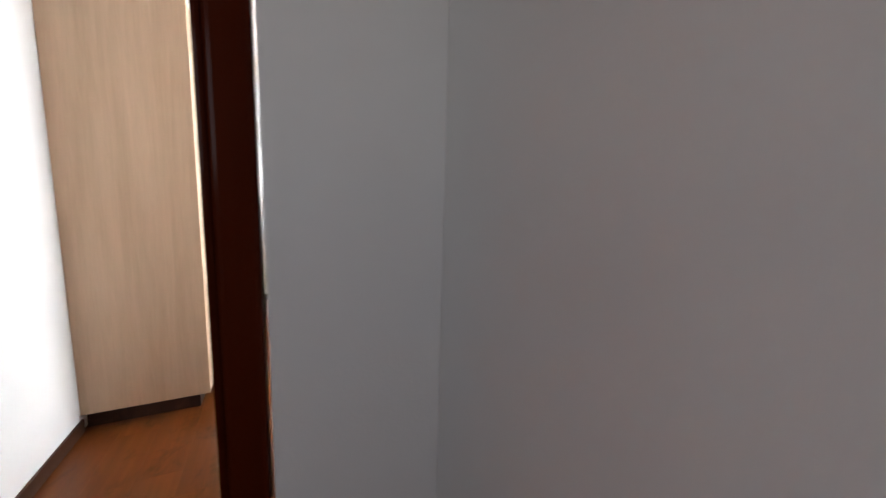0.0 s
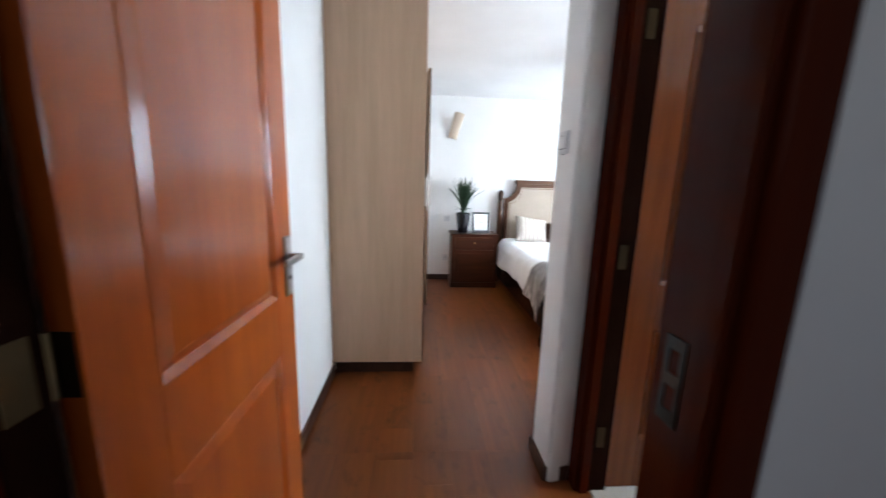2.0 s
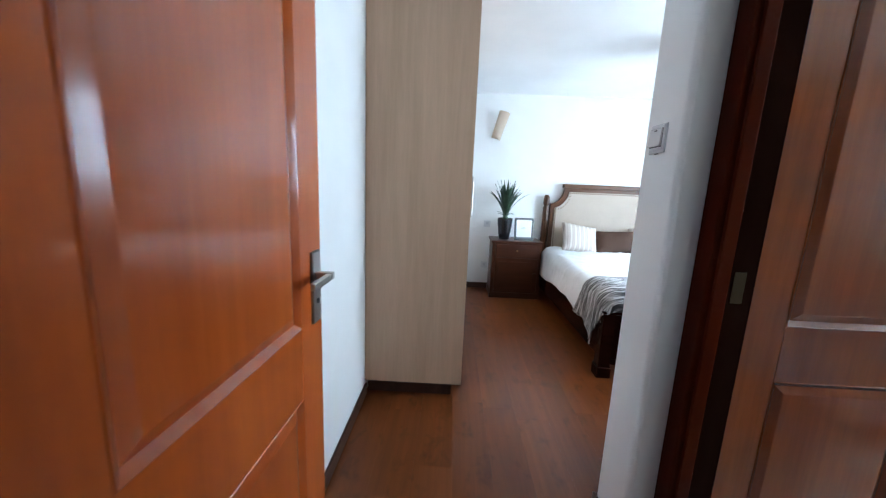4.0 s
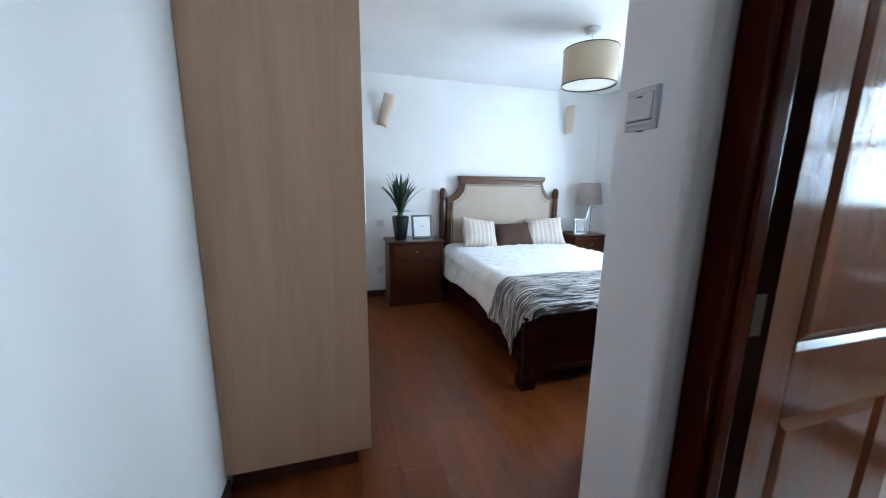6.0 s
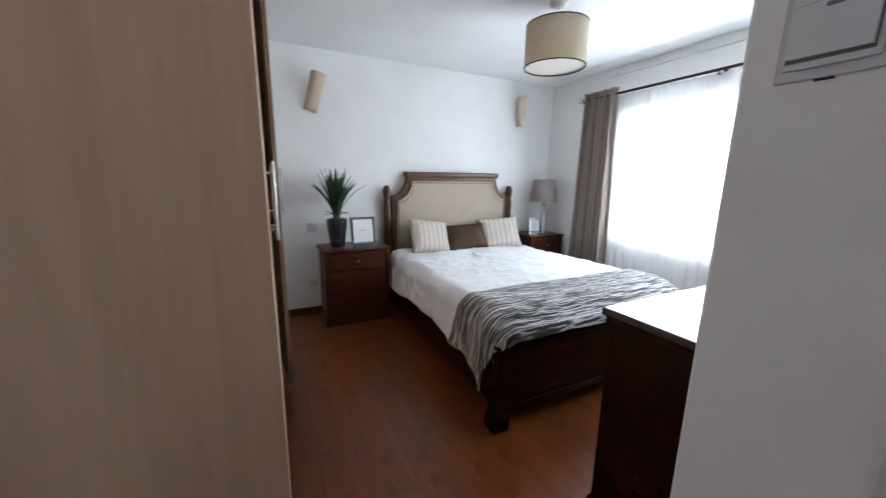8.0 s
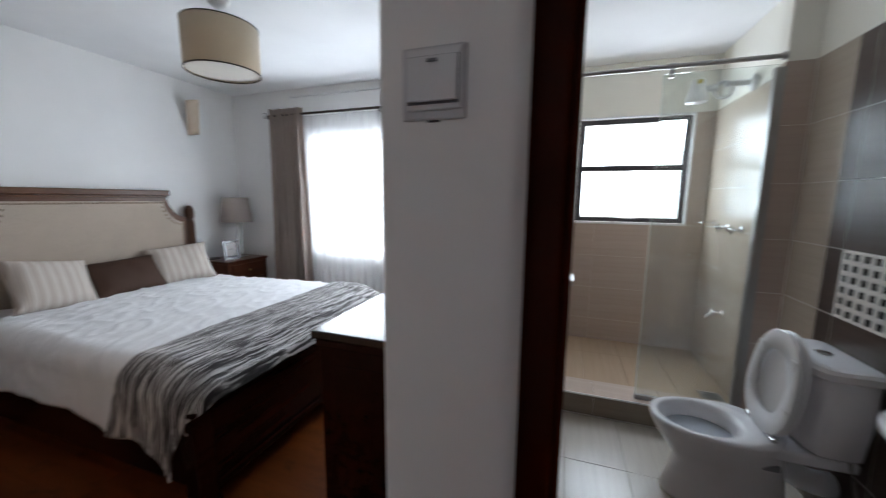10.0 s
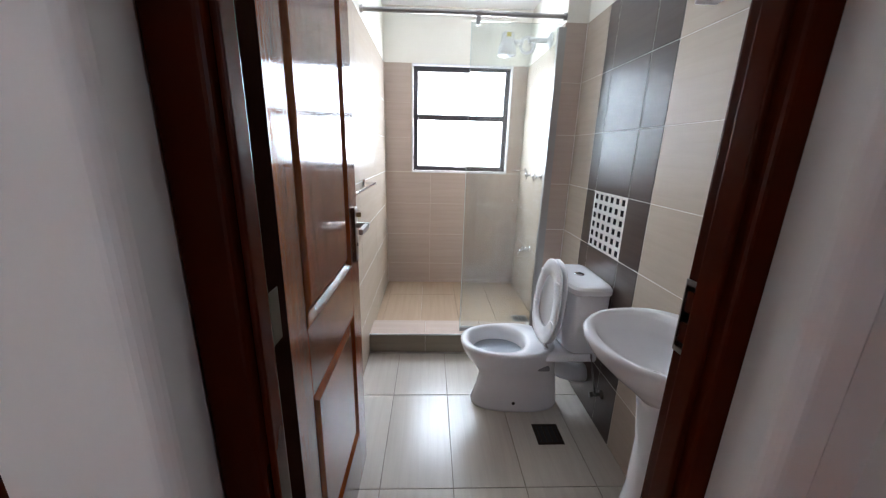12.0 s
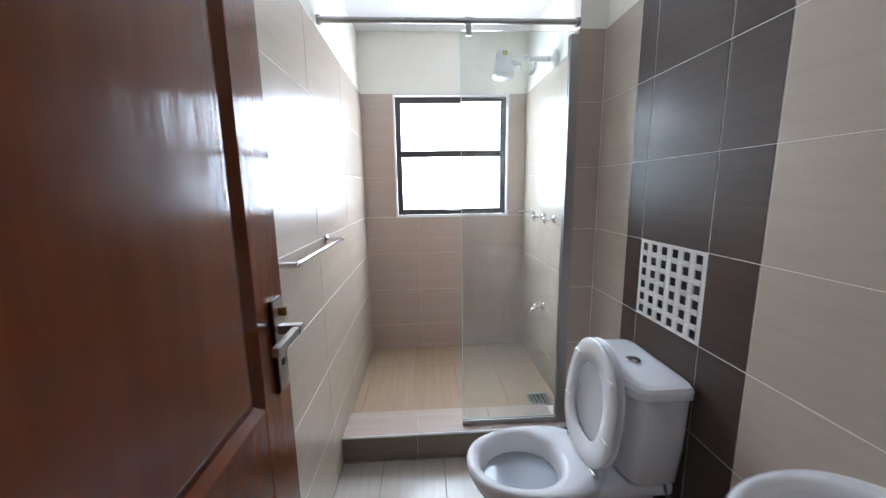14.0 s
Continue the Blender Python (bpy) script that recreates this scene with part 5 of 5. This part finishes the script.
def basin():
    b = thing("wash_basin", "white pedestal wash basin with a chrome mixer tap", "wash basin", m=pose(1.330, BATH_R + 0.010, 0.050))

    def oval(z, rx, yb, yf, e=2.2):
        return ring(0, 0, z, rx, yb, yf, 48, e)
    rows = [oval(0.62, 0.085, 0.05, 0.24), oval(0.66, 0.105, 0.03, 0.28), oval(0.72, 0.165, 0.008, 0.35), oval(0.775, 0.205, 0.0, 0.405), oval(0.805, 0.219, 0.0, 0.422), oval(0.820, 0.222, 0.0, 0.425), oval(0.829, 0.216, 0.004, 0.419),
            oval(0.828, 0.196, 0.085, 0.397), oval(0.815, 0.186, 0.10, 0.383), oval(0.77, 0.160, 0.115, 0.348), oval(0.725, 0.115, 0.14, 0.30), oval(0.705, 0.05, 0.18, 0.24), oval(0.703, 0.025, 0.19, 0.23)]
    bowl = part("bowl", loft(rows), CERAMIC, b, "", True)
    part("drain", lathe([(0.0, 0.7035), (0.022, 0.7035), (0.022, 0.707), (0.014, 0.706), (0.0, 0.7045)], 18, 0, 0.21), BRONZE, bowl, "dull metal drain ring", True)
    part("overflow", lathe([(0.0, 0.0), (0.012, 0.0), (0.012, 0.004), (0.007, 0.005), (0.007, 0.001), (0.0, 0.001)], 16), CHROME, bowl, "chrome overflow ring", True).matrix_basis = pose(0.0, 0.113, 0.775, -65, 0, 0)
    part("mark", box(-0.018, 0.0985, 0.799, 0.018, 0.1005, 0.806), GREYPLASTIC, bowl, "small printed mark")
    ped = [(-0.050, 0.105, 0.045, 0.24), (0.05, 0.098, 0.045, 0.235), (0.25, 0.078, 0.05, 0.215), (0.45, 0.074, 0.05, 0.215), (0.60, 0.090, 0.045, 0.235), (0.66, 0.105, 0.04, 0.26)]
    part("pedestal", loft([oval(z, r, a, c, 2.4) for z, r, a, c in ped]), CERAMIC, b, "", True)
    tap = part("tap", lathe([(0.0, 0.828), (0.027, 0.828), (0.027, 0.833), (0.022, 0.837), (0.0205, 0.925), (0.023, 0.929), (0.023, 0.950), (0.019, 0.956), (0.0, 0.957)], 26), CHROME, b, "chrome single-lever mixer tap", True)
    tap.matrix_basis = pose(0.024, 0.040, 0, 0, 0, -24)
    part("spout", moved(box(-0.015, 0.010, 0.880, 0.015, 0.090, 0.903, 0.006, 3), Matrix.Translation((0, 0, 0))), CHROME, tap)
    part("aerator", lathe([(0.0, 0.862), (0.012, 0.862), (0.0135, 0.866), (0.0135, 0.884), (0.0, 0.884)], 16, 0, 0.074), CHROME, tap)
    part("tap_lever", moved(box(-0.016, -0.026, 0.0, 0.016, 0.070, 0.011, 0.004, 3), pose(0, 0.0, 0.958, 7, 0, 0)), CHROME, tap)
    return b


basin()

mr = thing("mirror", "frameless mirror on clips over the basin", "mirror", m=pose(1.345, BATH_R + 0.009, 1.50))
part("glass", box(-0.20, 0.002, -0.29, 0.155, 0.007, 0.29, 0.0015, 1), MIRROR, mr)
for x in (-0.12, 0.10):
    for z in (-0.292, 0.284):
        part("clip", box(x - 0.012, 0.0, z, x + 0.012, 0.010, z + 0.010), CHROME, mr, "small chrome clip")

ml = thing("mirror_light", "white tubular mirror light on the tiled wall, unlit", "wall lamp", m=pose(1.36, BATH_R + 0.009, 1.895))
part("back", box(-0.30, 0.0, -0.035, 0.325, 0.025, 0.040, 0.004), PLASTIC, ml)
part("diffuser", tube([(-0.29, 0.045, -0.005), (0.31, 0.045, -0.005)], 0.028, 18), SEAT, ml, "frosted white tube")
for x in (-0.305, 0.315):
    part("end_cap", box(x - 0.008, 0.0, -0.038, x + 0.008, 0.075, 0.030, 0.008, 3), PLASTIC, ml)


def towel_rail():
    r = thing("towel_rail", "chrome towel rail on the beige tiled wall", "towel rail", m=pose(0, BATH_L - 0.009, 1.195))
    part("bar", tube([(2.052, -0.071, 0), (2.614, -0.071, 0)], 0.008, 12), CHROME, r, "round chrome bar")
    for x in (2.043, 2.623):
        a = part("arm", box(x - 0.008, -0.080, -0.008, x + 0.008, -0.008, 0.008, 0.002), CHROME, r)
        part("wall_plate", box(x - 0.022, -0.009, -0.022, x + 0.022, 0.0, 0.022, 0.003), CHROME, a)
    return r


towel_rail()

# shower
sr = thing("shower_rail", "steel shower curtain rail across the shower", "shower rail", m=pose(2.722, 0, 2.158))
part("rail", tube([(0, NIB + 0.002, 0), (0, BATH_L - 0.010, 0)], 0.0125, 14), STEEL, sr)
for y, d in ((NIB + 0.006, 1), (BATH_L - 0.014, -1)):
    part("end_flange", tube([(0, y - d * 0.004, 0), (0, y + d * 0.012, 0)], 0.020, 14), STEEL, sr)
part("drop_clamp", boxes((-0.010, 0.665, -0.062, 0.010, 0.687, -0.012)), STEEL, sr, "small steel glass clamp")
part("clamp_sleeve", tube([(0, 0.655, 0), (0, 0.697, 0)], 0.0165, 14), STEEL, sr)

sg = thing("shower_screen", "water-stained fixed glass shower screen in aluminium channel", "shower screen", m=pose(2.722, 0, 0))
gl = part("glass_pane", box(-0.004, NIB + 0.022, 0.160, 0.004, 0.712, 2.118, 0.001, 1), SCREEN, sg)
gl.visible_shadow = False
part("glass_edge", box(-0.0042, 0.712, 0.160, 0.0042, 0.7145, 2.118), EDGE, sg, "pale polished glass edge")
part("bottom_channel", boxes((-0.014, NIB + 0.02, 0.1455, 0.014, 0.715, 0.159), (-0.014, NIB + 0.02, 0.159, -0.005, 0.715, 0.178), (0.005, NIB + 0.02, 0.159, 0.014, 0.715, 0.178)), ALU, sg, "aluminium floor channel")
part("wall_channel", boxes((-0.018, NIB + 0.0005, 0.15, 0.018, NIB + 0.018, 2.10), (-0.018, NIB + 0.018, 0.18, -0.006, NIB + 0.045, 2.10), (0.006, NIB + 0.018, 0.18, 0.018, NIB + 0.045, 2.10)), ALU, sg, "upright aluminium wall channel")

SY = SHOWER_R + 0.009
hd = thing("electric_shower", "white instant-heat shower head on a wall arm", "shower", m=pose(3.22, SY, 2.17))
part("flange", lathe([(0.0, 0.0), (0.052, 0.0), (0.055, 0.006), (0.03, 0.018), (0.022, 0.03), (0.0, 0.03)], 24), PLASTIC, hd, "white wall flange", True).matrix_basis = pose(0, 0, 0, -90)
part("arm", tube([(0, 0.02, 0), (0, 0.14, 0.0), (0, 0.16, -0.004)], 0.018, 12), PLASTIC, hd, "", True)
part("hose_loop", tube([(0.0, 0.165 + 0.050 * math.sin(a), -0.035 + 0.050 * math.cos(a)) for a in [k * math.pi / 12 for k in range(25)]], 0.011, 8), SEAT, hd, "white coiled hose", True)
part("heater_body", lathe([(0.0, -0.105), (0.060, -0.105), (0.066, -0.095), (0.060, -0.05), (0.045, -0.02), (0.045, 0.03), (0.035, 0.042), (0.0, 0.045)], 26, 0, 0.31), SEAT, hd, "white heater body", True)
part("connector", tube([(0, 0.20, -0.02), (0, 0.27, -0.02)], 0.02, 12), SEAT, hd, "", True)
part("label", box(-0.046, 0.295, 0.005, -0.044, 0.325, 0.032), YELLOW, hd, "small yellow label")


def wall_tap(x, z, drop, label):
    t = thing("shower_tap", label, "tap", "taps on the shower wall", m=pose(x, SY, z))
    part("rosette", lathe([(0.0, 0.0), (0.027, 0.0), (0.025, 0.008), (0.012, 0.012), (0.0, 0.012)], 18), CHROME, t, "", True).matrix_basis = pose(0, 0, 0, -90)
    part("stem", tube([(0, 0.008, 0), (0, 0.055, 0)], 0.011, 12), CHROME, t, "", True)
    hub = part("handle_hub", lathe([(0.0, 0.05), (0.016, 0.05), (0.018, 0.066), (0.010, 0.074), (0.0, 0.075)], 16), CHROME, t, "", True)
    hub.matrix_basis = pose(0, 0, 0, -90)
    part("cross_bar", tube([(-0.032, 0.060, 0), (0.032, 0.060, 0)], 0.006, 8), CHROME, t)
    part("cross_bar", tube([(0, 0.060, -0.032), (0, 0.060, 0.032)], 0.006, 8), CHROME, t)
    if drop:
        part("spout", tube([(0, 0.03, -0.006), (0, 0.075, -0.012), (0, 0.095, -0.03), (0, 0.096, -0.055)], 0.010, 10), CHROME, t, "", True)
    return t


wall_tap(3.13, 1.222, False, "chrome cross-head shower tap, one of a pair")
wall_tap(3.34, 1.222, False, "chrome cross-head shower tap, one of a pair")
wall_tap(3.27, 0.615, True, "low chrome bib tap with a short spout")

sh = thing("soap_rack", "chrome wire soap rack on the shower wall", "soap rack", m=pose(3.60, SY, 1.245))
part("ring", tube([(-0.06, 0.0, 0.0), (-0.06, 0.10, 0.0), (0.06, 0.10, 0.0), (0.06, 0.0, 0.0)], 0.004, 8), CHROME, sh)
for y in (0.03, 0.065):
    part("wire", tube([(-0.06, y, -0.002), (0.06, y, -0.002)], 0.003, 6), CHROME, sh)
part("rosette", box(-0.02, 0.0, -0.02, 0.02, 0.006, 0.02, 0.002), CHROME, sh)


av = thing("angle_valve", "dull chrome angle valve low on the brown tiles", "valve", m=pose(1.955, BATH_R + 0.009, 0.20))
part("rosette", lathe([(0.0, 0.0), (0.024, 0.0), (0.022, 0.006), (0.010, 0.010), (0.0, 0.010)], 18), GUNMETAL, av, "", True).matrix_basis = pose(0, 0, 0, -90)
part("body", tube([(0, 0.006, 0), (0, 0.045, 0)], 0.010, 12), GUNMETAL, av, "", True)
part("knob", tube([(0, 0.045, 0), (0, 0.062, 0)], 0.014, 10), GUNMETAL, av)
part("hose", tube([(0.0, 0.035, 0.008), (0.005, 0.045, 0.06), (0.03, 0.05, 0.12), (0.06, 0.05, 0.18), (0.07, 0.05, 0.20)], 0.006, 8), GUNMETAL, av, "braided grey hose", True)


def floor_drain(x, y, z, s, name, label, frame_mat, bar_mat):
    d = thing(name, label, "floor drain", "floor drains", m=pose(x, y, z))
    part("frame", boxes((-s, -s, 0, s, -s + 0.012, 0.004), (-s, s - 0.012, 0, s, s, 0.004), (-s, -s + 0.012, 0, -s + 0.012, s - 0.012, 0.004), (s - 0.012, -s + 0.012, 0, s, s - 0.012, 0.004)), frame_mat, d)
    part("pit", box(-s + 0.012, -s + 0.012, -0.001, s - 0.012, s - 0.012, 0.0008), RUBBER, d)
    for k in range(4):
        q = -s + 0.024 + k * (2 * s - 0.048) / 3
        part("bar", box(-s + 0.012, q - 0.004, 0.001, s - 0.012, q + 0.004, 0.003), bar_mat, d)
    return d


floor_drain(1.90, 0.320, 0.0045, 0.066, "floor_drain", "dark square floor drain in the cream tiles", BRONZE, BRONZE)
floor_drain(2.985, 0.205, 0.110, 0.062, "floor_drain", "steel grated floor drain in the shower", STEEL, STEEL)


# ---- floor boards and tiles, piece by piece ----
MESHES = {}


def piece(name, size, material, parent, at, front):
    """A chamfered slab of that size; at: its middle. front: the axis and sign that the chamfer faces."""
    key = (tuple(round(v, 3) for v in size), material.name, front)
    if key not in MESHES:
        hx, hy, hz = (v / 2 for v in key[0])
        ax, sg2 = front
        ch = 0.0003 if name == "plank" else 0.0012
        h = [hx, hy, hz]
        bm = bmesh.new()
        o = [k for k in range(3) if k != ax]
        loops = []
        for d, inset in ((-h[ax], 0), (h[ax] - ch, 0), (h[ax], ch)):
            loop = []
            for a, c in ((-1, -1), (1, -1), (1, 1), (-1, 1)):
                p = [0, 0, 0]
                p[ax], p[o[0]], p[o[1]] = sg2 * d, a * (h[o[0]] - inset), c * (h[o[1]] - inset)
                loop.append(bm.verts.new(p))
            loops.append(loop)
        for a, c in zip(loops, loops[1:]):
            for k in range(4):
                bm.faces.new((a[k], a[(k + 1) % 4], c[(k + 1) % 4], c[k]))
        bm.faces.new(loops[-1])
        bmesh.ops.recalc_face_normals(bm, faces=bm.faces)
        me = bpy.data.meshes.new(name)
        bm.to_mesh(me)
        bm.free()
        me.materials.append(material)
        MESHES[key] = me
    ob = new(name, MESHES[key])
    ob.parent = parent
    ob.matrix_basis = Matrix.Translation(at)
    return ob


def cut(rect, hole):
    """What is left of a rectangle (u0, v0, u1, v1) beside a hole."""
    u0, v0, u1, v1 = rect
    a0, b0, a1, b1 = hole
    if u1 <= a0 or u0 >= a1 or v1 <= b0 or v0 >= b1:
        return [rect]
    out = []
    if v0 < b0:
        out.append((u0, v0, u1, b0))
    if v1 > b1:
        out.append((u0, b1, u1, v1))
    w0, w1 = max(v0, b0), min(v1, b1)
    if u0 < a0:
        out.append((u0, w0, a0, w1))
    if u1 > a1:
        out.append((a1, w0, u1, w1))
    return out


def tiling(parent, axis, sign, face, us, vs, pick, hole=None, thick=0.008, gap=0.0010):
    """Tiles between the joints us and vs on a plane; pick gives each one's material, or None."""
    for u0, u1 in zip(us, us[1:]):
        for v0, v1 in zip(vs, vs[1:]):
            m = pick((u0 + u1) / 2, (v0 + v1) / 2)
            if m is None:
                continue
            for a0, b0, a1, b1 in (cut((u0, v0, u1, v1), hole) if hole else [(u0, v0, u1, v1)]):
                if a1 - a0 < 0.01 or b1 - b0 < 0.01:
                    continue
                size, at = [0, 0, 0], [0, 0, 0]
                o = [k for k in range(3) if k != axis]
                size[axis], at[axis] = thick, face + sign * (thick / 2 + 0.0005)
                size[o[0]], at[o[0]] = a1 - a0 - 2 * gap, (a0 + a1) / 2
                size[o[1]], at[o[1]] = b1 - b0 - 2 * gap, (b0 + b1) / 2
                piece("tile", size, m, parent, at, (axis, sign))


def joints(a, b, first, step):
    out = [a]
    k = first
    while k < b - 0.02:
        if k > a + 0.02:
            out.append(k)
        k += step
    return out + [b]


ROWS = joints(0.0, TILETOP, 0.009, 0.2995)
# grout beds behind the tiles
part("grout_bed", boxes((BATH_BACK - 0.0085, SHOWER_R, 0.1, BATH_BACK - 0.0003, BW_Y0, TILETOP), (BATH_BACK - 0.0085, BW_Y1, 0.1, BATH_BACK - 0.0003, BATH_L, TILETOP), (BATH_BACK - 0.0085, BW_Y0, 0.1, BATH_BACK - 0.0003, BW_Y1, BW_Z0 - 0.006)), TILEGROUT, bath_back)
part("grout_bed", box(BATH_FRONT, BATH_L - 0.0085, 0, BATH_BACK - 0.006, BATH_L - 0.0003, TILETOP), GROUT, bath_left)
part("grout_bed", box(BATH_FRONT, BATH_R + 0.0003, 0, 2.714, BATH_R + 0.0085, TILETOP), GROUT, bath_right)
part("grout_bed", boxes((2.7065, BATH_R + 0.006, 0.0, 2.7147, NIB, TILETOP), (2.803, SHOWER_R + 0.0003, 0.1, BATH_BACK - 0.006, SHOWER_R + 0.0085, TILETOP), (2.711, NIB + 0.0003, 0.14, 2.804, NIB + 0.0085, TILETOP)), GROUT, shower_right)
tiling(bath_back, 0, -1, BATH_BACK - 0.001, joints(SHOWER_R + 0.010, BATH_L - 0.010, 0.335, 0.60), ROWS, lambda u, v: BEIGEY if v > 0.1 else None, (BW_Y0 - 0.001, BW_Z0 - 0.007, BW_Y1 + 0.001, TILETOP + 0.1))
tiling(bath_left, 1, -1, BATH_L - 0.001, joints(BATH_FRONT + 0.002, BATH_BACK - 0.010, 1.32, 0.60), ROWS, lambda u, v: BEIGE)
D0, M0, M1, D1 = 1.832, 2.001, 2.329, 2.432
U_R = joints(BATH_FRONT + 0.002, D0, 1.232, 0.60)[:-1] + [D0, M0, M1, D1, 2.704]
MZ0, MZ1 = ROWS[3], ROWS[4]
tiling(bath_right, 1, 1, BATH_R + 0.001, U_R, ROWS, lambda u, v: None if (M0 < u < M1 and MZ0 < v < MZ1) else (BROWN if D0 < u < D1 else BEIGE))
tiling(shower_right, 0, -1, 2.7140, [BATH_R + 0.010, NIB + 0.008], ROWS, lambda u, v: BEIGEY)
tiling(shower_right, 1, 1, NIB + 0.001, [2.706, 2.806], [0.15] + ROWS[2:], lambda u, v: BEIGE)
tiling(shower_right, 1, 1, SHOWER_R + 0.001, joints(2.81, BATH_BACK - 0.010, 3.21, 0.60), ROWS, lambda u, v: BEIGE if v > 0.1 else None)
tiling(bath_front, 0, 1, BATH_FRONT + 0.0005, [BATH_R + 0.010, 0.400], ROWS, lambda u, v: BEIGEY)
tiling(bath_front, 0, 1, BATH_FRONT + 0.0005, [1.290, BATH_L - 0.010], ROWS, lambda u, v: BEIGEY)
tiling(bath_floor, 2, 1, -0.005, joints(0.989, 2.663, 1.607, 0.60), joints(BATH_R + 0.010, BATH_L - 0.010, 0.195, 0.314), lambda u, v: FLOORTILE, gap=0.0017)
tiling(shower_floor, 2, 1, 0.1, joints(2.872, BATH_BACK - 0.010, 3.47, 0.60), joints(SHOWER_R + 0.010, BATH_L - 0.010, 0.40, 0.30), lambda u, v: SHOWERTILE)
tiling(kerb, 2, 1, 0.142, [2.668, 2.870], joints(BATH_R + 0.17, BATH_L - 0.010, 0.56, 0.40), lambda u, v: BEIGEY)
tiling(kerb, 0, -1, 2.6715, joints(BATH_R + 0.010, BATH_L - 0.010, 0.56, 0.40), [0.006, 0.140], lambda u, v: SHADEDKERB)
tiling(kerb, 0, 1, 2.8685, joints(SHOWER_R + 0.010, BATH_L - 0.010, 0.56, 0.40), [0.110, 0.140], lambda u, v: BEIGEY)
part("kerb_trim", box(2.6590, BATH_R + 0.17, 0.141, 2.6675, BATH_L - 0.010, 0.1515, 0.002), WHITETRIM, kerb, "white plastic edge trim")

# mosaic of six by six
mo = part("mosaic", box(M0 + 0.002, BATH_R + 0.002, MZ0 + 0.002, M1 - 0.002, BATH_R + 0.0075, MZ1 - 0.002), GROUT, bath_right, "black and white stone mosaic panel")
px, pz = (M1 - M0 - 0.004) / 6, (MZ1 - MZ0 - 0.004) / 6
for i in range(6):
    for j in range(6):
        x, z = M0 + 0.002 + (i + 0.5) * px, MZ0 + 0.002 + (j + 0.5) * pz
        piece("mosaic_stone", (0.024, 0.003, 0.029), MOSAICBLACK, mo, (x, BATH_R + 0.0093, z), (1, 1))
        piece("mosaic_stone", (0.022, 0.003, pz - 0.003), MOSAICWHITE, mo, (x + px * 0.5 - 0.0005 if i < 5 else x + px * 0.5 - 0.012, BATH_R + 0.0093, z), (1, 1)) if i < 5 else None
        piece("mosaic_stone", (0.030, 0.003, 0.017), MOSAICWHITE, mo, (x, BATH_R + 0.0093, z + pz * 0.5), (1, 1)) if j < 5 else None

# wooden floor boards
board_floor = structure("floor_boards", box(-2.4, -1.70, -0.0118, RIGHT, HEAD, -0.009), SKIRT, "orange brown laminate plank floor with knots", "floor")
rb = random.Random(11)
PW = 0.195


def lay(x0, x1, y0, y1):
    x = x0
    while x < x1 - 0.02:
        w = min(PW, x1 - x)
        y = y0 - rb.uniform(0.0, 1.2)
        while y < y1:
            a, c = max(y, y0), min(y + 1.29, y1)
            if c - a > 0.004:
                piece("plank", (w - 0.0003, c - a - 0.0003, 0.008), PLANK, board_floor, (x + w / 2, (a + c) / 2, -0.0045), (2, 1))
            y += 1.29
        x += PW


lay(LEFT, RIGHT, CORNER, HEAD)
lay(LEFT, BATH_FRONT - 0.058, DOOR_Y0, CORNER)
lay(-2.4, SIDE_X, -1.70, DOOR_Y0)
